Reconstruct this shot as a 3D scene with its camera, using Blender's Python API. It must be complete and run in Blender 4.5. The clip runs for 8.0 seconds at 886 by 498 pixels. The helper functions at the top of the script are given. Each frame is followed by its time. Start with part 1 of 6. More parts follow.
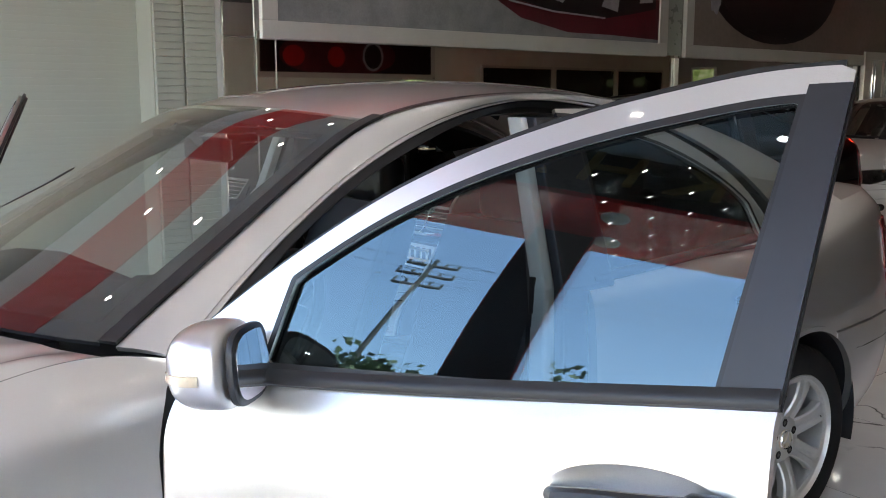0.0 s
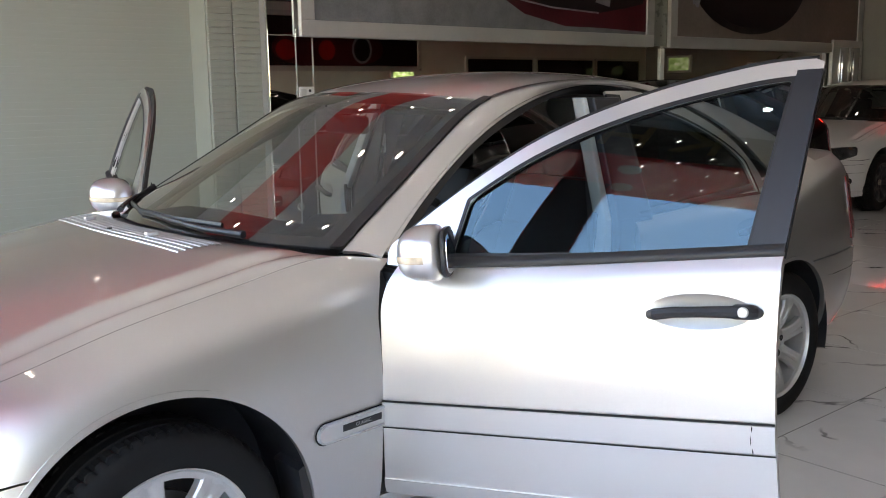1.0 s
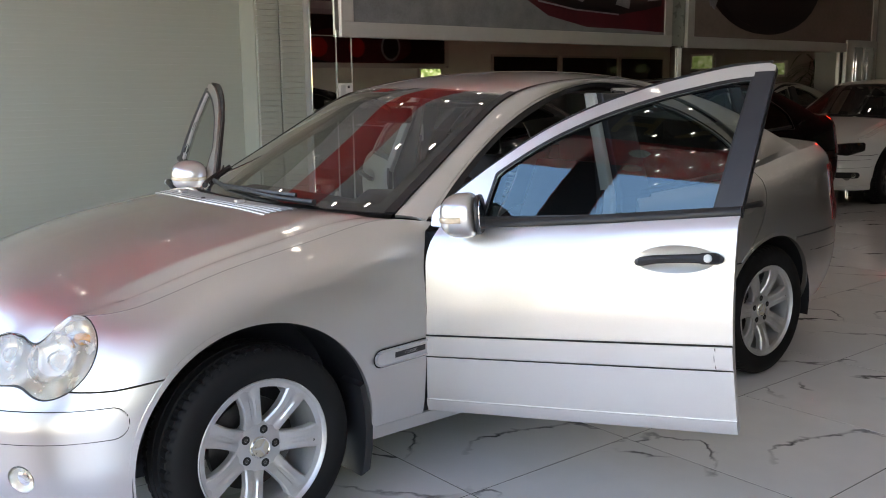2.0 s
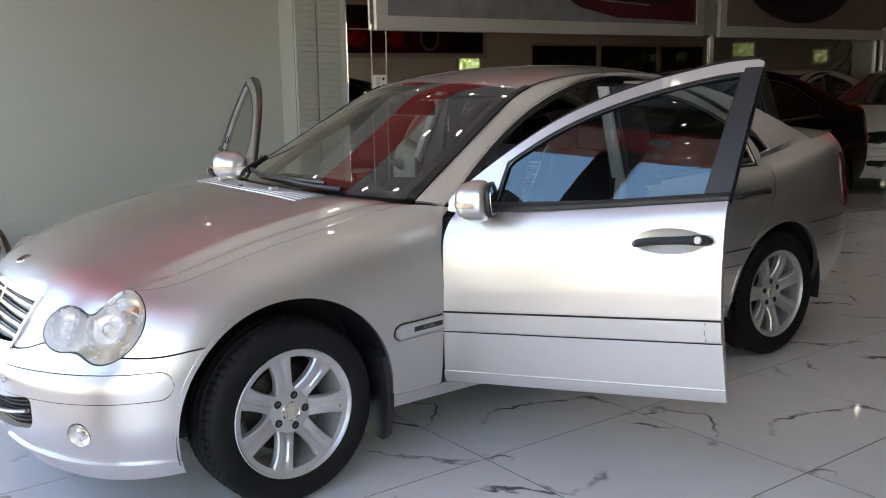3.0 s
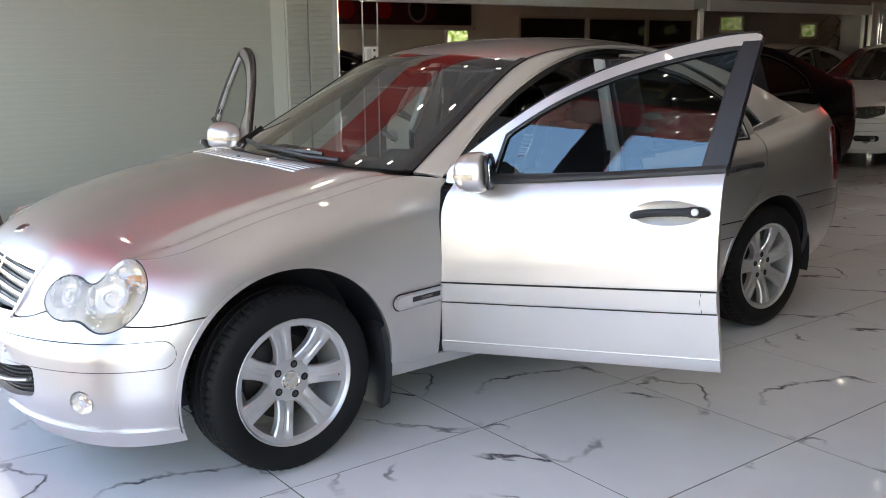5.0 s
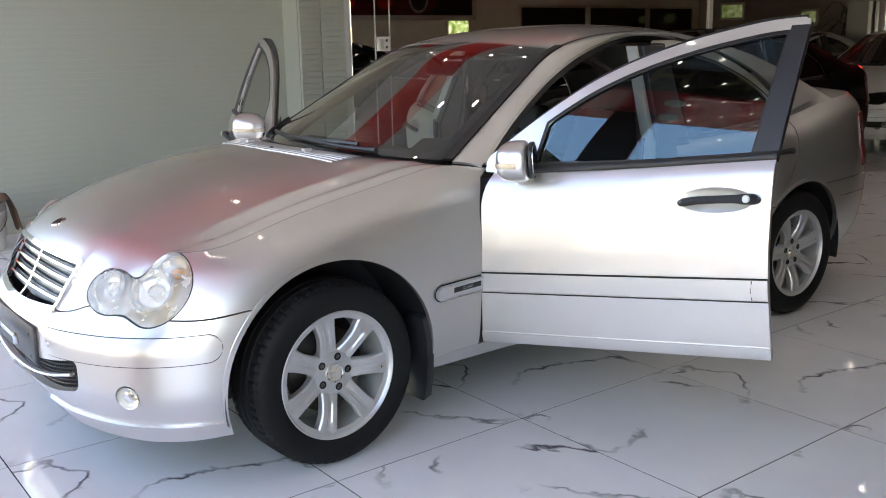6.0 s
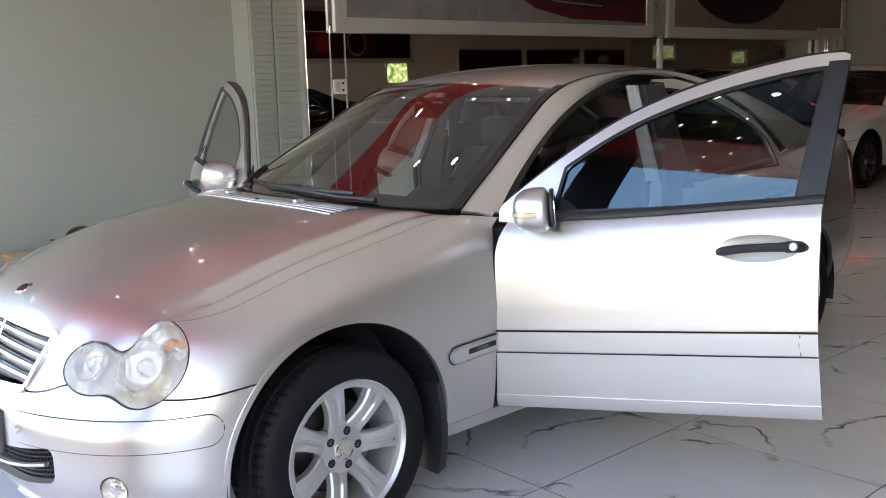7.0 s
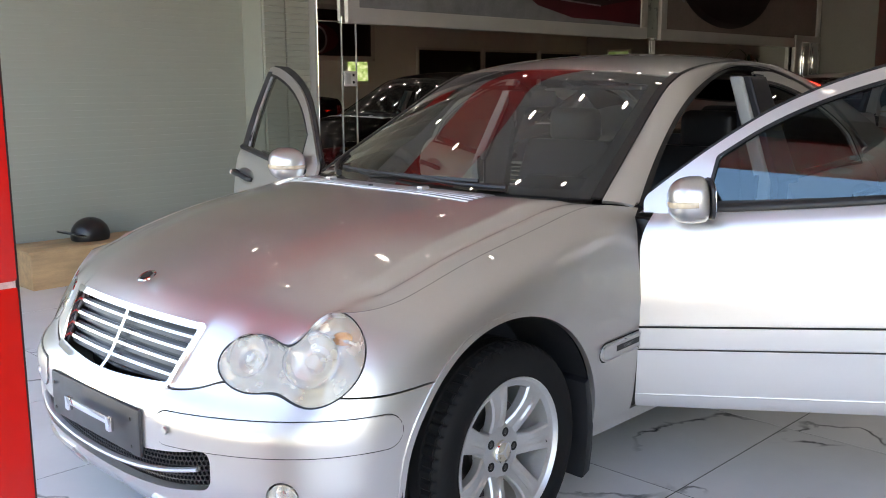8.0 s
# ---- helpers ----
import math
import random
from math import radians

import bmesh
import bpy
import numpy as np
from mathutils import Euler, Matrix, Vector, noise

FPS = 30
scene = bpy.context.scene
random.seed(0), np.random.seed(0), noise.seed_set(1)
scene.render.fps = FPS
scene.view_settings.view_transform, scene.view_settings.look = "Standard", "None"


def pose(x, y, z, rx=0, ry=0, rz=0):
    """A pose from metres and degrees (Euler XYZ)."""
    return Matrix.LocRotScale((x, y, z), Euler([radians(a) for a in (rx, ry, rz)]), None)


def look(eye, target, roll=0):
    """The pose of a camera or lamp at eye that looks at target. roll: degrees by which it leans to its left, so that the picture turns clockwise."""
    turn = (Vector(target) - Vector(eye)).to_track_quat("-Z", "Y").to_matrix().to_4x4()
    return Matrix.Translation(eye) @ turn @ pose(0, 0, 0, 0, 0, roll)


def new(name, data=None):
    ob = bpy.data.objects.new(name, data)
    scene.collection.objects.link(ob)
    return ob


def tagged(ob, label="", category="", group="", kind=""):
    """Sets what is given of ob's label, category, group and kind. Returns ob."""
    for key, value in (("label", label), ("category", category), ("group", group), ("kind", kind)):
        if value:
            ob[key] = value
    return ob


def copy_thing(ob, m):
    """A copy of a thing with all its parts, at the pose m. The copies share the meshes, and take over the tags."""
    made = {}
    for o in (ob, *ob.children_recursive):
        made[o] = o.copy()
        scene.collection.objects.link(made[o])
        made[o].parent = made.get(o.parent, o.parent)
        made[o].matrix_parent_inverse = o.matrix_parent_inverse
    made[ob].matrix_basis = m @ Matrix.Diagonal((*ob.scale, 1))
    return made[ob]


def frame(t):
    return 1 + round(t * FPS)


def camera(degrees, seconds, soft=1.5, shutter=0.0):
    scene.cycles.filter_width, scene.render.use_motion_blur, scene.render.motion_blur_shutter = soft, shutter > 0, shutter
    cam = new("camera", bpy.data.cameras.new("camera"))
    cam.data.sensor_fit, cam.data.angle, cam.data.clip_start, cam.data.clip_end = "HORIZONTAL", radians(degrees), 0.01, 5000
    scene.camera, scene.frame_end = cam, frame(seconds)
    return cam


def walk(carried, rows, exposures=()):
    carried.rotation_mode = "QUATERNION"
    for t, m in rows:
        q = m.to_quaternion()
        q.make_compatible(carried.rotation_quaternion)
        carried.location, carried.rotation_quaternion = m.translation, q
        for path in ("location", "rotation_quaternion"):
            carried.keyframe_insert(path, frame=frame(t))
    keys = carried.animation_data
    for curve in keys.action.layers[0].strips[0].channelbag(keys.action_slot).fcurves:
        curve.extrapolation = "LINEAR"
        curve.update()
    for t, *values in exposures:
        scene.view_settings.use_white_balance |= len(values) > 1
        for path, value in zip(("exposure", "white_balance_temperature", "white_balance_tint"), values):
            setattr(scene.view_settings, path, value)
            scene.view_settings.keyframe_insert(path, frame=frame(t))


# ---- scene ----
# camera and its walk
cam = camera(50.5, 8.0, soft=1.0)
PATH = [
    (0, (0.019, -2.369, 1.405), (1.261, -0.833, 1.091), 0.0),
    (0.5, (-0.444, -2.491, 1.421), (0.858, -1.008, 1.101), -0.6),
    (1, (-0.833, -2.815, 1.39), (0.446, -1.315, 1.058), -0.8),
    (1.5, (-1.096, -3.079, 1.4), (0.156, -1.557, 1.059), -1.0),
    (1.7, (-1.191, -3.152, 1.382), (0.06, -1.628, 1.047), -0.7),
    (2.8, (-1.329, -3.537, 1.413), (-0.144, -1.967, 1.049), -0.8),
    (3, (-1.362, -3.541, 1.411), (-0.194, -1.957, 1.051), -0.9),
    (3.5, (-1.39, -3.541, 1.417), (-0.264, -1.929, 1.05), -0.9),
    (4, (-1.39, -3.56, 1.41), (-0.176, -2.015, 1.036), -0.4),
    (4.5, (-1.404, -3.547, 1.412), (-0.167, -2.027, 1.01), 0.1),
    (5, (-1.415, -3.537, 1.409), (-0.23, -1.98, 0.993), -0.5),
    (5.2, (-1.426, -3.531, 1.412), (-0.266, -1.956, 0.995), -0.8),
    (6.3, (-1.534, -3.33, 1.391), (-0.316, -1.805, 0.953), -1.4),
    (6.5, (-1.528, -3.258, 1.386), (-0.273, -1.758, 0.965), -1.6),
    (7, (-1.541, -3.03, 1.399), (-0.234, -1.557, 1.047), -1.6),
    (7.5, (-1.737, -2.761, 1.383), (-0.396, -1.317, 1.042), -0.6),
    (8, (-1.902, -2.45, 1.34), (-0.495, -1.072, 0.991), -0.2),
]
walk(cam, [(t, look(eye, target, roll)) for t, eye, target, roll in PATH], [(0.0, 3.36, 7700, 15), (1.5, 3.06, 8250, 16), (3.0, 2.82, 8250, 16), (3.6, 2.92, 8250, 16), (4.5, 3.13, 8250, 16), (6.4, 2.96, 8250, 16), (7.0, 3.03, 8250, 16), (8.0, 2.92, 8250, 16)])

# world: blue daylight outside the open shopfront, sun high behind the building
sky_world = bpy.data.worlds.new("world")
scene.world = sky_world
sky_world.use_nodes = True
wn = sky_world.node_tree
wn.nodes.clear()
w_out = wn.nodes.new("ShaderNodeOutputWorld")
w_bg = wn.nodes.new("ShaderNodeBackground")
w_sky = wn.nodes.new("ShaderNodeTexSky")
w_sky.sky_type = "NISHITA"
w_sky.sun_disc = False
w_sky.sun_elevation = radians(66)
w_sky.sun_rotation = radians(160)
w_sky.dust_density = 0.05
w_sky.ozone_density = 1.2
w_bg.inputs["Strength"].default_value = 0.15
wn.links.new(w_sky.outputs[0], w_bg.inputs[0])
wn.links.new(w_bg.outputs[0], w_out.inputs[0])
sun = new("sun", bpy.data.lights.new("sun", "SUN"))
sun.data.energy = 4.0
sun.data.angle = radians(0.5)
sun.data.color = (1.0, 0.95, 0.87)
sun.matrix_world = look((0, 0, 0), (-0.14, 0.383, -0.913))
tagged(sun, "high midday sun over the street", "sun", kind="structure")

# ---- materials ----
def nodes_of(name):
    m = bpy.data.materials.new(name)
    m.use_nodes = True
    nt = m.node_tree
    return m, nt, nt.nodes["Principled BSDF"]


def noise_tex(nt, scale, detail=4.0, rough=0.55, coord="Object", stretch=None):
    tc = nt.nodes.new("ShaderNodeTexCoord")
    n = nt.nodes.new("ShaderNodeTexNoise")
    n.inputs["Scale"].default_value = scale
    n.inputs["Detail"].default_value = detail
    n.inputs["Roughness"].default_value = rough
    src = tc.outputs[coord]
    if stretch:
        mp = nt.nodes.new("ShaderNodeMapping")
        mp.inputs["Scale"].default_value = stretch
        nt.links.new(src, mp.inputs[0])
        src = mp.outputs[0]
    nt.links.new(src, n.inputs["Vector"])
    return n


def ramp(nt, src, stops):
    r = nt.nodes.new("ShaderNodeValToRGB")
    els = r.color_ramp.elements
    while len(els) < len(stops):
        els.new(0.5)
    for e, (p, c) in zip(els, stops):
        e.position = p
        e.color = (*c, 1) if len(c) == 3 else c
    nt.links.new(src, r.inputs[0])
    return r


def rng(nt, src, a, b, lo=0.3, hi=0.7):
    r = nt.nodes.new("ShaderNodeMapRange")
    for k, v in zip(("From Min", "From Max", "To Min", "To Max"), (lo, hi, a, b)):
        r.inputs[k].default_value = v
    nt.links.new(src, r.inputs["Value"])
    return r.outputs[0]


def bump(nt, b, src, strength, dist=0.002):
    n = nt.nodes.new("ShaderNodeBump")
    n.inputs["Strength"].default_value = strength
    n.inputs["Distance"].default_value = dist
    nt.links.new(src, n.inputs["Height"])
    nt.links.new(n.outputs[0], b.inputs["Normal"])
    return n


def surface(name, colour, rough=0.5, metal=0.0, var=0.12, scale=6.0, grain=0.0, grain_scale=400.0, coat=0.0, coat_rough=0.03, stretch=None, spread=0.08, spec=0.5):
    """A plain surface whose colour drifts at a large and a small scale."""
    m, nt, b = nodes_of(name)
    big = noise_tex(nt, scale, 5, stretch=stretch)
    fine = noise_tex(nt, scale * 14, 3, stretch=stretch)
    mixn = nt.nodes.new("ShaderNodeMath")
    mixn.operation = "ADD"
    half = nt.nodes.new("ShaderNodeMath")
    half.operation = "MULTIPLY"
    half.inputs[1].default_value = 0.35
    nt.links.new(fine.outputs[0], half.inputs[0])
    nt.links.new(big.outputs[0], mixn.inputs[0])
    nt.links.new(half.outputs[0], mixn.inputs[1])
    c = Vector(colour)
    r = ramp(nt, mixn.outputs[0], [(0.42, c * (1 - var)), (0.95, c * (1 + var))])
    nt.links.new(r.outputs[0], b.inputs["Base Color"])
    nt.links.new(rng(nt, big.outputs[0], max(0.034, rough - spread) if rough > 0.03 else rough, rough + spread), b.inputs["Roughness"])
    b.inputs["Metallic"].default_value = metal
    b.inputs["Specular IOR Level"].default_value = spec
    if coat:
        b.inputs["Coat Weight"].default_value = coat
        b.inputs["Coat Roughness"].default_value = coat_rough
    if grain:
        g = noise_tex(nt, grain_scale, 2, stretch=stretch)
        bump(nt, b, g.outputs[0], grain)
    return m


def pane(name, tint, gloss=1.0, ior=1.5, rough=0.0, haze=0.0, film=(1, 1, 1)):
    """Thin glass: lets light through with a tint, and mirrors by Fresnel."""
    m, nt, b = nodes_of(name)
    nt.nodes.remove(b)
    out = nt.nodes["Material Output"]
    tr = nt.nodes.new("ShaderNodeBsdfTransparent")
    tr.inputs[0].default_value = (*tint, 1)
    gl = nt.nodes.new("ShaderNodeBsdfGlossy")
    gl.inputs["Roughness"].default_value = rough
    gl.inputs["Color"].default_value = (*film, 1)
    fr = nt.nodes.new("ShaderNodeFresnel")
    fr.inputs[0].default_value = ior
    k = nt.nodes.new("ShaderNodeMath")
    k.operation = "MULTIPLY"
    k.inputs[1].default_value = gloss
    k.use_clamp = True
    mx = nt.nodes.new("ShaderNodeMixShader")
    nt.links.new(fr.outputs[0], k.inputs[0])
    nt.links.new(k.outputs[0], mx.inputs[0])
    body_out = tr.outputs[0]
    if haze:
        df = nt.nodes.new("ShaderNodeBsdfDiffuse")
        df.inputs[0].default_value = (0.75, 0.73, 0.68, 1)
        hz = nt.nodes.new("ShaderNodeMixShader")
        nz = noise_tex(nt, 18, 4)
        nt.links.new(rng(nt, nz.outputs[0], haze * 0.6, haze * 1.5), hz.inputs[0])
        nt.links.new(tr.outputs[0], hz.inputs[1])
        nt.links.new(df.outputs[0], hz.inputs[2])
        body_out = hz.outputs[0]
    nt.links.new(body_out, mx.inputs[1])
    nt.links.new(gl.outputs[0], mx.inputs[2])
    nt.links.new(mx.outputs[0], out.inputs[0])
    return m


def glow(name, colour, strength):
    m, nt, b = nodes_of(name)
    b.inputs["Base Color"].default_value = (*colour, 1)
    b.inputs["Emission Color"].default_value = (*colour, 1)
    b.inputs["Emission Strength"].default_value = strength
    return m


def car_paint(name, colour, metal, rough, flake, spec=0.5, coat=1.0):
    m, nt, b = nodes_of(name)
    fl = noise_tex(nt, 900, 1, 0.5)
    dust = noise_tex(nt, 1.6, 1, 0.5)
    c = Vector(colour)
    r = ramp(nt, fl.outputs[0], [(0.35, c * (1 - flake)), (0.65, c * (1 + flake))])
    nt.links.new(r.outputs[0], b.inputs["Base Color"])
    nt.links.new(rng(nt, dust.outputs[0], rough - 0.02, rough + 0.03), b.inputs["Roughness"])
    b.inputs["Metallic"].default_value = metal
    b.inputs["Coat Weight"].default_value = coat
    b.inputs["Coat Roughness"].default_value = 0.035
    b.inputs["Specular IOR Level"].default_value = spec
    return m


PAINT = car_paint("silver_paint", (0.69, 0.672, 0.655), 0.94, 0.36, 0.07)
BLACK_PAINT = car_paint("black_paint", (0.0035, 0.0035, 0.0042), 0.0, 0.30, 0.10, 0.0, 0.6)
WHITE_PAINT = car_paint("white_paint", (0.74, 0.74, 0.73), 0.0, 0.30, 0.02)
RUBBER = surface("tyre_rubber", (0.008, 0.008, 0.0085), 0.66, 0, 0.3, 9, 0.12, 260, spec=0.18)
SEAL = surface("rubber_seal", (0.008, 0.008, 0.009), 0.45, 0, 0.2, 12, 0.1, 300)
PLASTIC = surface("black_plastic", (0.014, 0.0145, 0.017), 0.42, 0, 0.2, 10, 0.2, 500)
BPILLAR = surface("satin_black_film", (0.016, 0.017, 0.022), 0.42, 0.0, 0.15, 4, 0.05, 500)
GAP = surface("shadow_gap", (0.01, 0.01, 0.01), 0.8, 0, 0.1, 5)
ALLOY = surface("alloy_wheel", (0.52, 0.52, 0.52), 0.38, 0.65, 0.08, 12, 0.05, 600, coat=0.06, coat_rough=0.2)
STEEL = surface("brake_steel", (0.09, 0.085, 0.08), 0.4, 0.9, 0.2, 14, 0.1, 200)
CHROME = surface("chrome", (0.80, 0.80, 0.81), 0.07, 1.0, 0.03, 8, spread=0.03)
SEAMMETAL = surface("dull_seam_metal", (0.26, 0.26, 0.25), 0.45, 0.4, 0.08, 10)
SATIN = surface("satin_silver", (0.54, 0.53, 0.53), 0.35, 0.4, 0.05, 10, coat=0.6, coat_rough=0.1)
CREAM = surface("worn_wheel_cap", (0.55, 0.50, 0.40), 0.35, 0.5, 0.2, 30)
TRIM = surface("dark_cabin_trim", (0.014, 0.015, 0.016), 0.55, 0, 0.2, 10, 0.3, 350)
SEATC = surface("black_seat_leather", (0.016, 0.016, 0.018), 0.45, 0, 0.2, 14, 0.35, 220)
LINER = surface("grey_headliner", (0.33, 0.33, 0.32), 0.9, 0, 0.08, 12, 0.3, 500)
VISOR = surface("dark_visor_cloth", (0.09, 0.09, 0.088), 0.9, 0, 0.1, 12, 0.3, 500)
GREYTRIM = surface("pale_pillar_trim", (0.48, 0.49, 0.48), 0.6, 0, 0.08, 12, 0.2, 500)
MIRROR = surface("mirror_glass", (0.85, 0.86, 0.87), 0.01, 1.0, 0.01, 3, spread=0.005)
GLASS = pane("windscreen_glass", (0.60, 0.69, 0.64), 2.1, haze=0.018)
# the film colour tints reflections, so the mirrored sky turns bluer
SIDEGLASS = pane("side_glass", (0.45, 0.51, 0.51), 2.6, film=(0.60, 0.90, 1.0))
GREYGLASS = pane("grey_side_glass", (0.40, 0.45, 0.42), 1.3)
DARKGLASS = pane("dark_glass", (0.16, 0.17, 0.18), 2.0)
LENS = pane("lamp_lens", (0.98, 0.92, 0.85), 1.5, haze=0.20)
AMBER = surface("amber_lens", (0.75, 0.33, 0.06), 0.15, 0, 0.1, 30, coat=1)
LAMPBOWL = surface("lamp_reflector", (0.90, 0.88, 0.82), 0.24, 0.6, 0.1, 20)
REDLENS = surface("red_lens", (0.13, 0.006, 0.008), 0.25, 0, 0.1, 30, coat=0.2)
DARKALLOY = surface("dark_alloy", (0.06, 0.06, 0.063), 0.4, 0.5, 0.1, 12)
DARKBOWL = surface("dark_lamp_reflector", (0.12, 0.12, 0.125), 0.3, 0.5, 0.2, 20)
GREYBLADE = surface("grey_grille_plastic", (0.055, 0.056, 0.06), 0.4, 0, 0.2, 12)
PLATE = surface("white_plate", (0.72, 0.72, 0.70), 0.4, 0, 0.04, 20)
INDICATOR = surface("indicator_lens", (0.62, 0.50, 0.36), 0.12, 0, 0.25, 60, coat=1)


# ---- mesh helpers ----
def thing(name, label, category, group="", at=(0, 0, 0), kind=""):
    ob = new(name)
    ob.location = at
    return tagged(ob, label, category, group, kind)


def raw(name, verts, faces, material, parent=None, label="", smooth=True, solid=0.0, sharp=35):
    me = bpy.data.meshes.new(name)
    me.from_pydata([tuple(map(float, v)) for v in verts], [], [tuple(map(int, f)) for f in faces])
    me.update()
    me.materials.append(material)
    ob = new(name, me)
    if parent:
        ob.parent = parent
    if smooth:
        me.polygons.foreach_set("use_smooth", [True] * len(me.polygons))
        me.set_sharp_from_angle(angle=radians(sharp))
    if solid:
        mod = ob.modifiers.new("thickness", "SOLIDIFY")
        mod.thickness = solid
        mod.offset = -1
        crisp = ob.modifiers.new("crisp_edges", "EDGE_SPLIT")
        crisp.split_angle = radians(42)
    return tagged(ob, label)


def part(name, bm, material, parent=None, label="", smooth=True, sharp=35):
    me = bpy.data.meshes.new(name)
    bm.to_mesh(me)
    bm.free()
    me.materials.append(material)
    ob = new(name, me)
    if parent:
        ob.parent = parent
    if smooth:
        me.polygons.foreach_set("use_smooth", [True] * len(me.polygons))
        me.set_sharp_from_angle(angle=radians(sharp))
    return tagged(ob, label)


def box(cx, cy, cz, sx, sy, sz, bevel=0.0, seg=2, bm=None, m=None):
    """A box of that centre and size with rounded edges; added to bm where given."""
    tmp = bmesh.new()
    bmesh.ops.create_cube(tmp, size=1, matrix=Matrix.Diagonal((sx, sy, sz, 1)))
    if bevel:
        bmesh.ops.bevel(tmp, geom=tmp.edges[:], offset=bevel, segments=seg, affect="EDGES", profile=0.6)
    bmesh.ops.transform(tmp, matrix=(m or Matrix()) @ Matrix.Translation((cx, cy, cz)), verts=tmp.verts)
    return merge(tmp, bm)


def merge(tmp, bm):
    if bm is None:
        return tmp
    vs = [bm.verts.new(v.co) for v in tmp.verts]
    for f in tmp.faces:
        bm.faces.new([vs[v.index] for v in f.verts])
    tmp.free()
    return bm


def lathe(profile, n=48, axis="Y", closed=False, bm=None, m=None):
    """Turns (radius, along) pairs round an axis."""
    tmp = bmesh.new()
    rings = []
    for k in range(n):
        a = 2 * math.pi * k / n
        c, s = math.cos(a), math.sin(a)
        ring = []
        for r, h in profile:
            p = (r * c, h, r * s) if axis == "Y" else (r * c, r * s, h) if axis == "Z" else (h, r * c, r * s)
            ring.append(tmp.verts.new(p))
        rings.append(ring)
    count = len(profile)
    for k in range(n):
        a, b = rings[k], rings[(k + 1) % n]
        for j in range(count if closed else count - 1):
            j2 = (j + 1) % count
            tmp.faces.new((a[j], a[j2], b[j2], b[j]))
    bmesh.ops.remove_doubles(tmp, verts=tmp.verts, dist=1e-6)
    bmesh.ops.recalc_face_normals(tmp, faces=tmp.faces)
    if m:
        bmesh.ops.transform(tmp, matrix=m, verts=tmp.verts)
    tmp.verts.index_update()
    return merge(tmp, bm)


def prism(poly, z0, z1, bevel=0.0, seg=2, m=None, bm=None):
    """Extrudes a flat outline (x, y) from z0 to z1."""
    tmp = bmesh.new()
    lo = [tmp.verts.new((x, y, z0)) for x, y in poly]
    hi = [tmp.verts.new((x, y, z1)) for x, y in poly]
    n = len(poly)
    tmp.faces.new(lo[::-1])
    tmp.faces.new(hi)
    for i in range(n):
        tmp.faces.new((lo[i], lo[(i + 1) % n], hi[(i + 1) % n], hi[i]))
    bmesh.ops.recalc_face_normals(tmp, faces=tmp.faces)
    if bevel:
        edges = [e for e in tmp.edges if abs(e.verts[0].co.z - e.verts[1].co.z) < 1e-7]
        bmesh.ops.bevel(tmp, geom=edges, offset=bevel, segments=seg, affect="EDGES", profile=0.6)
    if m:
        bmesh.ops.transform(tmp, matrix=m, verts=tmp.verts)
    tmp.verts.index_update()
    return merge(tmp, bm)


def tube(points, radius, n=8, bm=None, taper=None, flat=1.0):
    """A round bar along points."""
    tmp = bmesh.new()
    pts = [Vector(p) for p in points]
    rings = []
    for i, p in enumerate(pts):
        d = (pts[min(i + 1, len(pts) - 1)] - pts[max(i - 1, 0)]).normalized()
        ref = Vector((0, 0, 1)) if abs(d.z) < 0.9 else Vector((1, 0, 0))
        u = d.cross(ref).normalized()
        v = d.cross(u).normalized()
        r = radius * (taper[i] if taper else 1)
        rings.append([tmp.verts.new(p + r * (math.cos(2 * math.pi * k / n) * u + flat * math.sin(2 * math.pi * k / n) * v)) for k in range(n)])
    for a, b in zip(rings, rings[1:]):
        for k in range(n):
            tmp.faces.new((a[k], a[(k + 1) % n], b[(k + 1) % n], b[k]))
    tmp.faces.new(rings[0][::-1])
    tmp.faces.new(rings[-1])
    bmesh.ops.recalc_face_normals(tmp, faces=tmp.faces)
    tmp.verts.index_update()
    return merge(tmp, bm)


def pch(xs, vals, x):
    """Smooth interpolation that does not overshoot; vals may hold one row of knots for each x."""
    xs, x = np.asarray(xs, float), np.atleast_1d(np.asarray(x, float))
    vals = np.asarray(vals, float)
    if vals.ndim == 1:
        vals = np.repeat(vals[None], len(x), 0)
    h = np.diff(xs)
    d = np.diff(vals, axis=1) / h
    m = np.zeros_like(vals)
    m[:, 0], m[:, -1] = d[:, 0], d[:, -1]
    a, b = d[:, :-1], d[:, 1:]
    w1, w2 = 2 * h[1:] + h[:-1], h[1:] + 2 * h[:-1]
    ok = a * b > 0
    den = w1 / np.where(ok, a, 1) + w2 / np.where(ok, b, 1)
    m[:, 1:-1] = np.where(ok, (w1 + w2) / den, 0)
    i = np.clip(np.searchsorted(xs, x, "right") - 1, 0, len(xs) - 2)
    k = np.arange(len(x))
    hh = h[i]
    t = np.clip((x - xs[i]) / hh, 0, 1)
    t2, t3 = t * t, t * t * t
    return (2 * t3 - 3 * t2 + 1) * vals[k, i] + (t3 - 2 * t2 + t) * hh * m[k, i] + (3 * t2 - 2 * t3) * vals[k, i + 1] + (t3 - t2) * hh * m[k, i + 1]


def soften(a, width, axis=0):
    """Gaussian smoothing of a table, keeping its trend at the ends."""
    n = max(1, int(width * 3))
    ker = np.exp(-0.5 * (np.arange(-n, n + 1) / width) ** 2)
    ker /= ker.sum()
    a = np.moveaxis(a, axis, 0)
    pad = np.pad(a, [(n, n)] + [(0, 0)] * (a.ndim - 1), mode="reflect", reflect_type="odd")
    out = sum(w * pad[j:j + len(a)] for j, w in enumerate(ker))
    return np.moveaxis(out, 0, axis)


